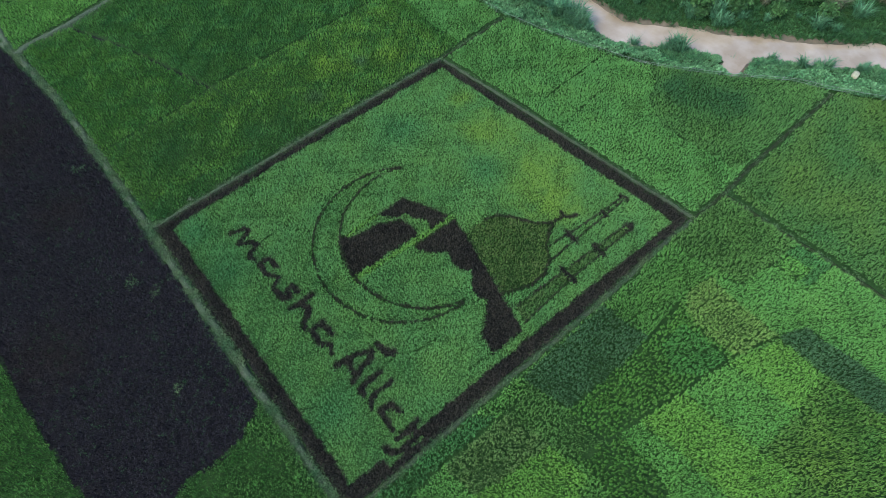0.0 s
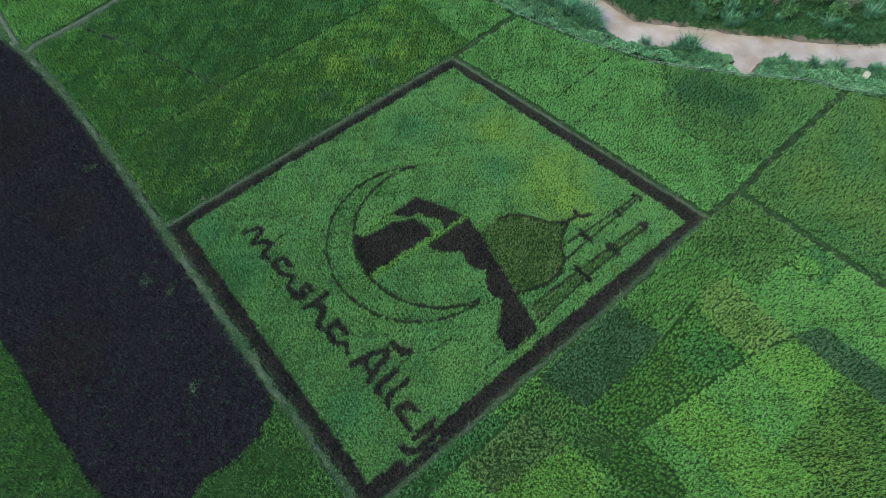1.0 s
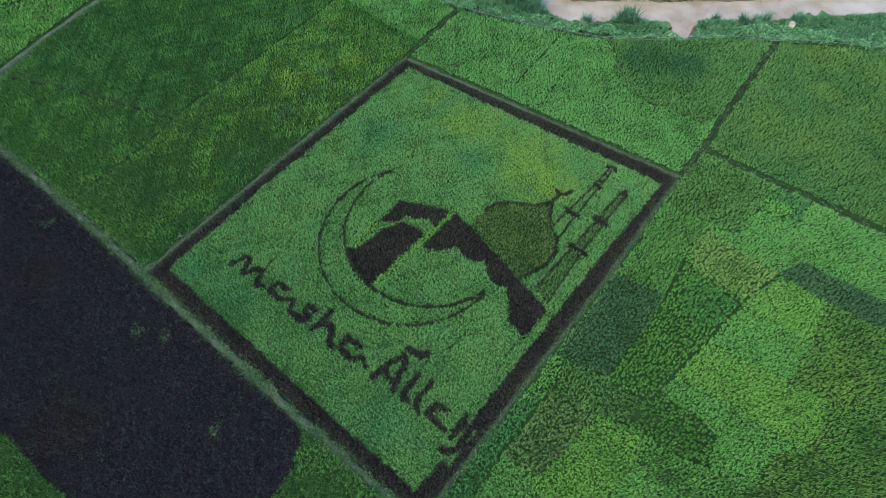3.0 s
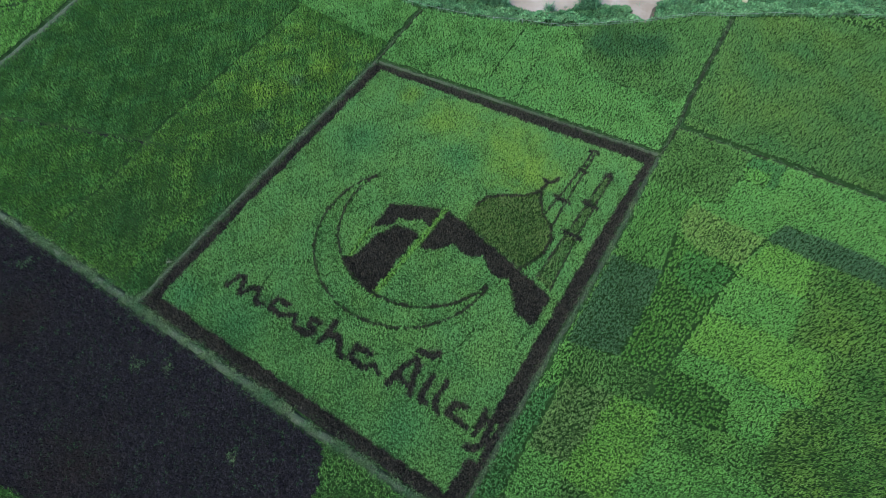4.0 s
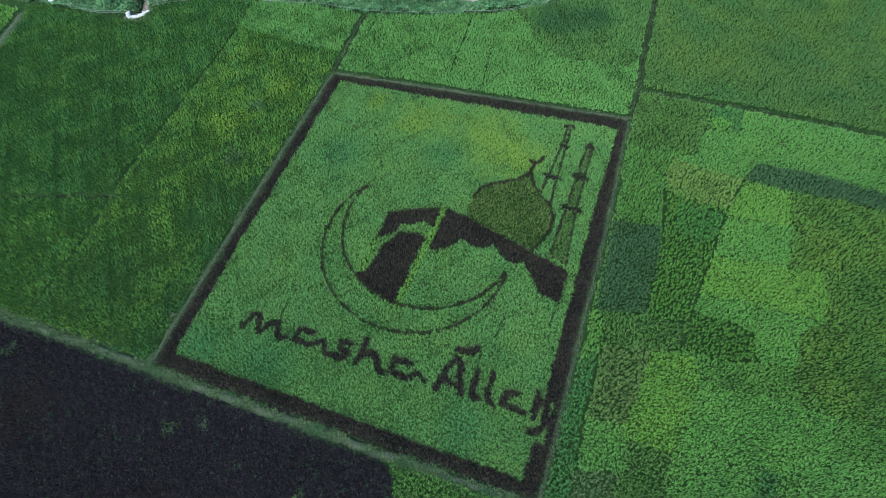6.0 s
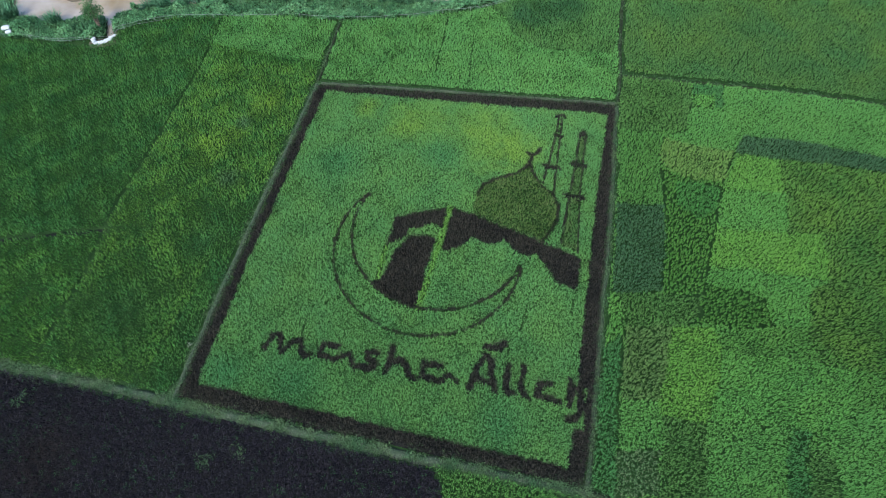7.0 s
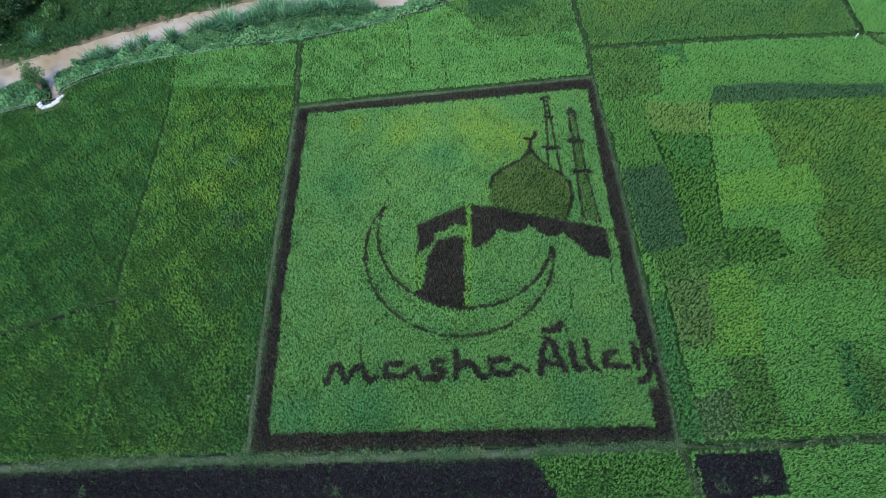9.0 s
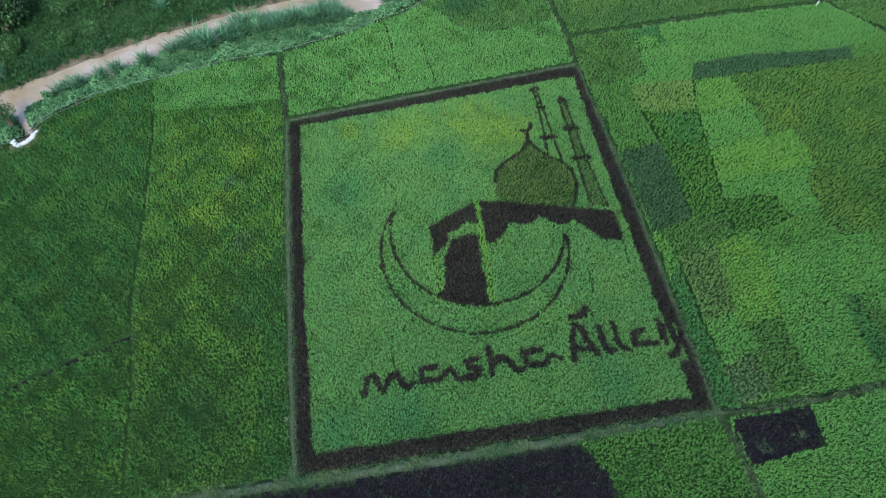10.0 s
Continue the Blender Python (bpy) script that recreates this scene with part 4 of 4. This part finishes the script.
set_plants(green_reeds, spread(-33, -14, -3.4, -1.9, 22) + spread(9, 15, -3.6, -2.2, 9) + spread(15, 34, -3.8, -2.4, 9)
           + spread(-60, -37, -5.0, -2.2, 30) + spread(-4, 40, 2.6, 7, 26) + spread(-60, -5, 3.4, 9, 6), 0.5, 1.15)
dry_reeds = [reed_kind(DRY_REED, "tall half-dry brownish reed clump on the far bank", 2.6, 34, 60 + i) for i in range(2)]
set_plants(dry_reeds, spread(2, 36, 6.5, 16, 60), 0.8, 1.35)
shrubs = [build_shrub(70 + i, 1.25, 1.5, 0.2, SHRUB, "dense dark green shrub on the far river bank") for i in range(3)]
set_plants(shrubs, spread(-60, -4, 4.0, 20, 46) + spread(0, 40, 3.4, 18, 38), 0.7, 1.5)
bank_trees = [build_shrub(80 + i, 2.9, 3.6, 0.26, TREE_LEAF, "dark leafy tree on the far river bank", "tree", "tree", 0.14, 5200) for i in range(2)]
set_plants(bank_trees, [(-47, 10), (-44, 13), (-50, 9), (-41, 16), (-53, 12), (-46, 17), (-56, 9), (-49, 16), (-39, 20)], 0.85, 1.3)

bank_bushes = [build_shrub(95 + i, 1.15, 0.75, 0.19, CREEPER, "low green bush among the bank creepers", count=900) for i in range(2)]
set_plants(bank_bushes, spread(-31, -6, -5.0, -3.2, 14) + spread(6, 19, -4.4, -3.0, 10) + spread(22, 36, -4.6, -2.8, 8) + spread(-60, -38, -6.0, -3.0, 14), 0.55, 1.0)

sluice_tree = build_shrub(91, 1.5, 3.9, 0.15, SHRUB, "small straggly grey-green tree beside the ditch", "tree", "tree", 0.08, 2400, 0.2)
sluice_tree.matrix_basis = pose(-32.80, 39.13, -0.1, 0, 0, 40)
small_bush = build_shrub(92, 0.6, 1.6, 0.2, CREEPER, "small bright green bush over the water", "shrub", "shrub", 0.04, 420, 0.1)
small_bush.matrix_basis = pose(-29.70, 42.93, 0.0, 0, 0, 10)


# ---- fence along the bank ----
def tube(p, radius, sides=6):
    bm = bmesh.new()
    d = np.gradient(p, axis=0)
    rings = []
    for q, w in zip(p, d):
        w = Vector(w).normalized()
        side = w.cross(Vector((0, 0, 1))).normalized()
        up = side.cross(w)
        rings.append([bm.verts.new(Vector(q) + (side * math.cos(a) + up * math.sin(a)) * radius) for a in np.arange(sides) * 2 * math.pi / sides])
    for lo, hi in zip(rings[:-1], rings[1:]):
        for j in range(sides):
            bm.faces.new((lo[j], lo[(j + 1) % sides], hi[(j + 1) % sides], hi[j]))
    bm.faces.new(rings[0])
    bm.faces.new(rings[-1])
    return bm


def build_fence():
    root = tagged(new("bank_fence"), "low weathered fence of pale poles along the river bank", "fence")
    p = rounded(resample(FENCE, 0.7), 4)
    p = p[(p[:, 0] > -62) & (p[:, 0] < 50)]
    n = across(p)
    for shift, z, wob, x0, x1 in ((0.0, 0.6, 0.3, -62, 50), (-0.3, 0.5, 1.4, -38, -24), (-0.25, 0.5, 2.4, 13, 33)):
        own = (p[:, 0] > x0) & (p[:, 0] < x1)
        q = (p + n * (shift + 0.16 * waves(p[:, 0] * 0.5, p[:, 1] * 0.5, wob))[:, None])[own]
        hgt = ground_z(q[:, 0], q[:, 1]) + z + 0.07 * waves(q[:, 0], q[:, 1], wob + 2)
        part("rail", tube(np.c_[q, hgt], 0.016), PIPE, root)
    bm = bmesh.new()
    rings = [[bm.verts.new((math.cos(a) * w, math.sin(a) * w, z)) for a in np.arange(6) * math.pi / 3] for w, z in ((0.035, -0.2), (0.03, 0.4), (0.024, 0.72))]
    for lo, hi in zip(rings[:-1], rings[1:]):
        for j in range(6):
            bm.faces.new((lo[j], lo[(j + 1) % 6], hi[(j + 1) % 6], hi[j]))
    bm.faces.new(rings[-1])
    post = part("post", bm, PIPE, root)
    for i, (x, y) in enumerate(p[::5]):
        o = post if i == 0 else new("post", post.data)
        o.parent = root
        o.matrix_basis = pose(x, y, float(ground_z(np.array([x]), np.array([y]))[0]), rng.uniform(-6, 6), rng.uniform(-6, 6), 0)


build_fence()


# ---- sandbags at the ditch ----
def sandbag_mesh(seed, lx=0.34, ly=0.2, lz=0.11):
    r = np.random.default_rng(seed)
    bm = bmesh.new()
    bmesh.ops.create_cube(bm, size=2)
    bmesh.ops.subdivide_edges(bm, edges=bm.edges[:], cuts=4, use_grid_fill=True)
    for v in bm.verts:
        c = v.co
        e = max(0.0, 1 - (abs(c.x) ** 3.5 + abs(c.y) ** 3.5) * 0.5)
        sag = 0.25 + 0.75 * e ** 0.5
        c.x, c.y, c.z = c.x * lx * (1 - 0.08 * c.y * c.y), c.y * ly * (1 - 0.1 * c.x * c.x), c.z * lz * sag
        c += Vector(r.normal(0, 0.008, 3))
    return bm


def build_sandbags():
    first = part("sandbag", sandbag_mesh(5, 0.29, 0.17, 0.1), PLASTIC)
    tagged(first, "white woven plastic sandbag damming the ditch", "sandbag", "sandbags at the ditch")
    line = [(-32.11, 36.61), (-31.79, 36.28), (-31.38, 36.04), (-30.14, 37.49), (-29.92, 37.83)]
    spots = [(x, y, 0.42) for x, y in line] + [(-31.93, 36.51, 0.58)]
    for i, (x, y, z) in enumerate(spots):
        m = pose(x, y, z, rng.uniform(-6, 6), rng.uniform(-6, 6), 50 + rng.uniform(-30, 30))
        if i == 0:
            first.matrix_basis = m
        else:
            copy_thing(first, m)
    bank = bmesh.new()
    bmesh.ops.create_grid(bank, x_segments=14, y_segments=10, size=1)
    for v in bank.verts:
        u = max(0.0, 1 - v.co.x ** 2) * max(0.0, 1 - v.co.y ** 2)
        v.co.z = -0.1 + 0.42 * u ** 0.4 + 0.03 * math.sin(9 * v.co.x + 7 * v.co.y)
        v.co.x, v.co.y = v.co.x * 1.9, v.co.y * 0.75
    ob = part("ditch_dam", bank, SILT)
    ob.matrix_basis = pose(-30.98, 36.76, -0.02, 0, 0, 28)
    tagged(ob, "low mud dam under white sandbags", "dam")
    sheet = bmesh.new()
    bmesh.ops.create_grid(sheet, x_segments=26, y_segments=10, size=1)
    for v in sheet.verts:
        u, w = v.co.x, v.co.y
        v.co = Vector((u * 1.05 + 0.05 * math.sin(5 * w), w * 0.24 + 0.12 * u * u + 0.04 * math.sin(8 * u), 0.5 - 0.3 * w * w + 0.035 * math.sin(17 * u + 3 * w) + 0.03 * math.sin(11 * w - 9 * u)))
    bmesh.ops.solidify(sheet, geom=sheet.faces[:], thickness=0.012)
    ob = part("plastic_sheet", sheet, PLASTIC)
    ob.matrix_basis = pose(-30.62, 36.72, 0.02, 0, 0, 48)
    tagged(ob, "crumpled white plastic sheet over the mud dam", "plastic sheet")
    for x, y, z, s, label in ((-43.78, 35.80, 0.6, 1.5, "crumpled white plastic sack on the bank"), (-43.14, 35.33, 0.5, 1.1, "crumpled white plastic sack on the bank"), (31.61, 71.34, 0.75, 1.5, "pale yellowish plastic sack lying on the creepers")):
        sack = part("plastic_sack", sandbag_mesh(int(abs(x)), 0.34 * s, 0.24 * s, 0.14 * s), SACK if x > 0 else PLASTIC)
        zz = float(ground_z(np.array([x]), np.array([y]))[0])
        sack.matrix_basis = pose(x, y, zz + z, 8, -5, rng.uniform(0, 180))
        tagged(sack, label, "plastic sack")


build_sandbags()


# ---- weeds in the dark fields ----
def build_weeds():
    x, y = scatter((-44, -22), (42, -2), 4200)
    shapes = [layer for layer in LAYERS if layer[3] == "night"]
    keep = shapes[0][4](x, y) | shapes[1][4](x, y)
    x, y = x[keep], y[keep]
    v, f = blades(x, y, np.full(len(x), 0.35), 5, 0.1 + 0.34 * rng.uniform(0, 1, len(x)) ** 4, 0.03, 60, rng, 0.1)
    tagged(link_mesh("weeds", v, f, 4, WILD_GRASS), "pale grassy weeds scattered through the purple rice", "weed", kind="stuff")


def build_weed_patches():
    spots = [(3.79, -6.67), (6.08, -5.18), (16.17, -7.53), (-13.08, -5.20), (35.80, -4.93), (38.66, -4.38)]
    x = np.concatenate([rng.normal(a, 0.35, 9) for a, b in spots])
    y = np.concatenate([rng.normal(b, 0.3, 9) for a, b in spots])
    v, f = blades(x, y, np.full(len(x), 0.4), 9, rng.uniform(0.2, 0.5, len(x)), 0.03, 50, rng, 0.12)
    tagged(link_mesh("weed_patch", v, f, 4, BUND_GRASS), "pale grey-green weed patches in the dark purple rice", "weed", kind="stuff")


def build_dark_mud(label, lo, hi, step):
    """Damp dark mud that lies between the plants of the purple rice."""
    gx, gy = np.meshgrid(np.arange(lo[0], hi[0], step), np.arange(lo[1], hi[1], step))
    k = gx.shape[1]
    v = np.c_[gx.ravel(), gy.ravel(), ground_z(gx.ravel(), gy.ravel()) + 0.03]
    cx, cy = v[:, 0] + 0.5 * step, v[:, 1] + 0.5 * step
    good = np.zeros(len(v), bool)
    for layer in LAYERS:
        good[layer[4](cx, cy)] = layer[3] in ("night", "purple")
    f = [(i, i + 1, i + k + 1, i + k) for i in np.nonzero(good)[0] if i % k < k - 1 and i + k + 1 < len(v)]
    tagged(link_mesh("mud", v, f, 4, DARK_MUD, smooth=True), label, "mud", kind="structure")


build_dark_mud("damp blackish mud under the dark purple fields", (-52, -24), (42, -2.4), 0.5)
build_dark_mud("damp blackish mud under the purple rice drawing", (-4, -2.4), (34, 41), 0.3)
build_weeds()
build_weed_patches()


# ---- small things on the bunds and the far bank ----
def build_marker_post():
    """A short white-painted post with a chamfered cap, set in the corner of two bunds."""
    post = new("marker_post")
    shaft = bmesh.new()
    bmesh.ops.create_cone(shaft, cap_ends=True, segments=10, radius1=0.11, radius2=0.09, depth=0.7)
    bmesh.ops.translate(shaft, vec=(0, 0, 0.33), verts=shaft.verts)
    part("shaft", shaft, WHITEWASH, post)
    cap = bmesh.new()
    bmesh.ops.create_cone(cap, cap_ends=True, segments=10, radius1=0.12, radius2=0.05, depth=0.12)
    bmesh.ops.translate(cap, vec=(0, 0, 0.73), verts=cap.verts)
    part("cap", cap, WHITEWASH, post)
    x, y = 66.3, 47.4
    post.matrix_basis = pose(x, y, float(ground_z(np.array([x]), np.array([y]))[0]) + 0.1, 4, -3, 20)
    tagged(post, "short whitewashed boundary post in a bund corner", "post")


def build_litter():
    for x, y, s in ((-15.1, 54.6, 0.5), (-40.8, 47.0, 0.42), (-40.4, 45.2, 0.38), (-41.3, 46.2, 0.3)):
        bag = part("plastic_bag", sandbag_mesh(int(abs(x * 7)), 0.26 * s, 0.17 * s, 0.1 * s), WHITEWASH)
        bag.matrix_basis = pose(x, y, float(ground_z(np.array([x]), np.array([y]))[0]) + 0.3, 14, -9, 40 * x)
        tagged(bag, "small crumpled white plastic bag caught in bank grass", "plastic bag")


def build_dead_weed():
    r = np.random.default_rng(31)
    bm = bmesh.new()
    for i in range(7):
        a = 2 * math.pi * i / 7 + r.uniform(-0.3, 0.3)
        reach, rise = r.uniform(0.2, 0.4), r.uniform(0.12, 0.4)
        q = [Vector((math.cos(a) * reach * t, math.sin(a) * reach * t, rise * math.sin(2.2 * t))) for t in (0, 0.35, 0.7, 1)]
        side = Vector((-math.sin(a), math.cos(a), 0)) * 0.022
        rows = [[bm.verts.new(p + d * (1 - 0.2 * k)) for d in (side, Vector((0, 0, 0.03)), -side)] for k, p in enumerate(q)]
        for u, w in zip(rows, rows[1:]):
            for k in range(3):
                bm.faces.new((u[k], u[(k + 1) % 3], w[(k + 1) % 3], w[k]))
    weed = part("dead_weed", bm, STRAW)
    x, y = -1.76, 2.17
    weed.matrix_basis = pose(x, y, float(ground_z(np.array([x]), np.array([y]))[0]) + 0.36)
    tagged(weed, "bleached dead weed sprawling on the grassy bund", "weed")


build_marker_post()
build_litter()
build_dead_weed()
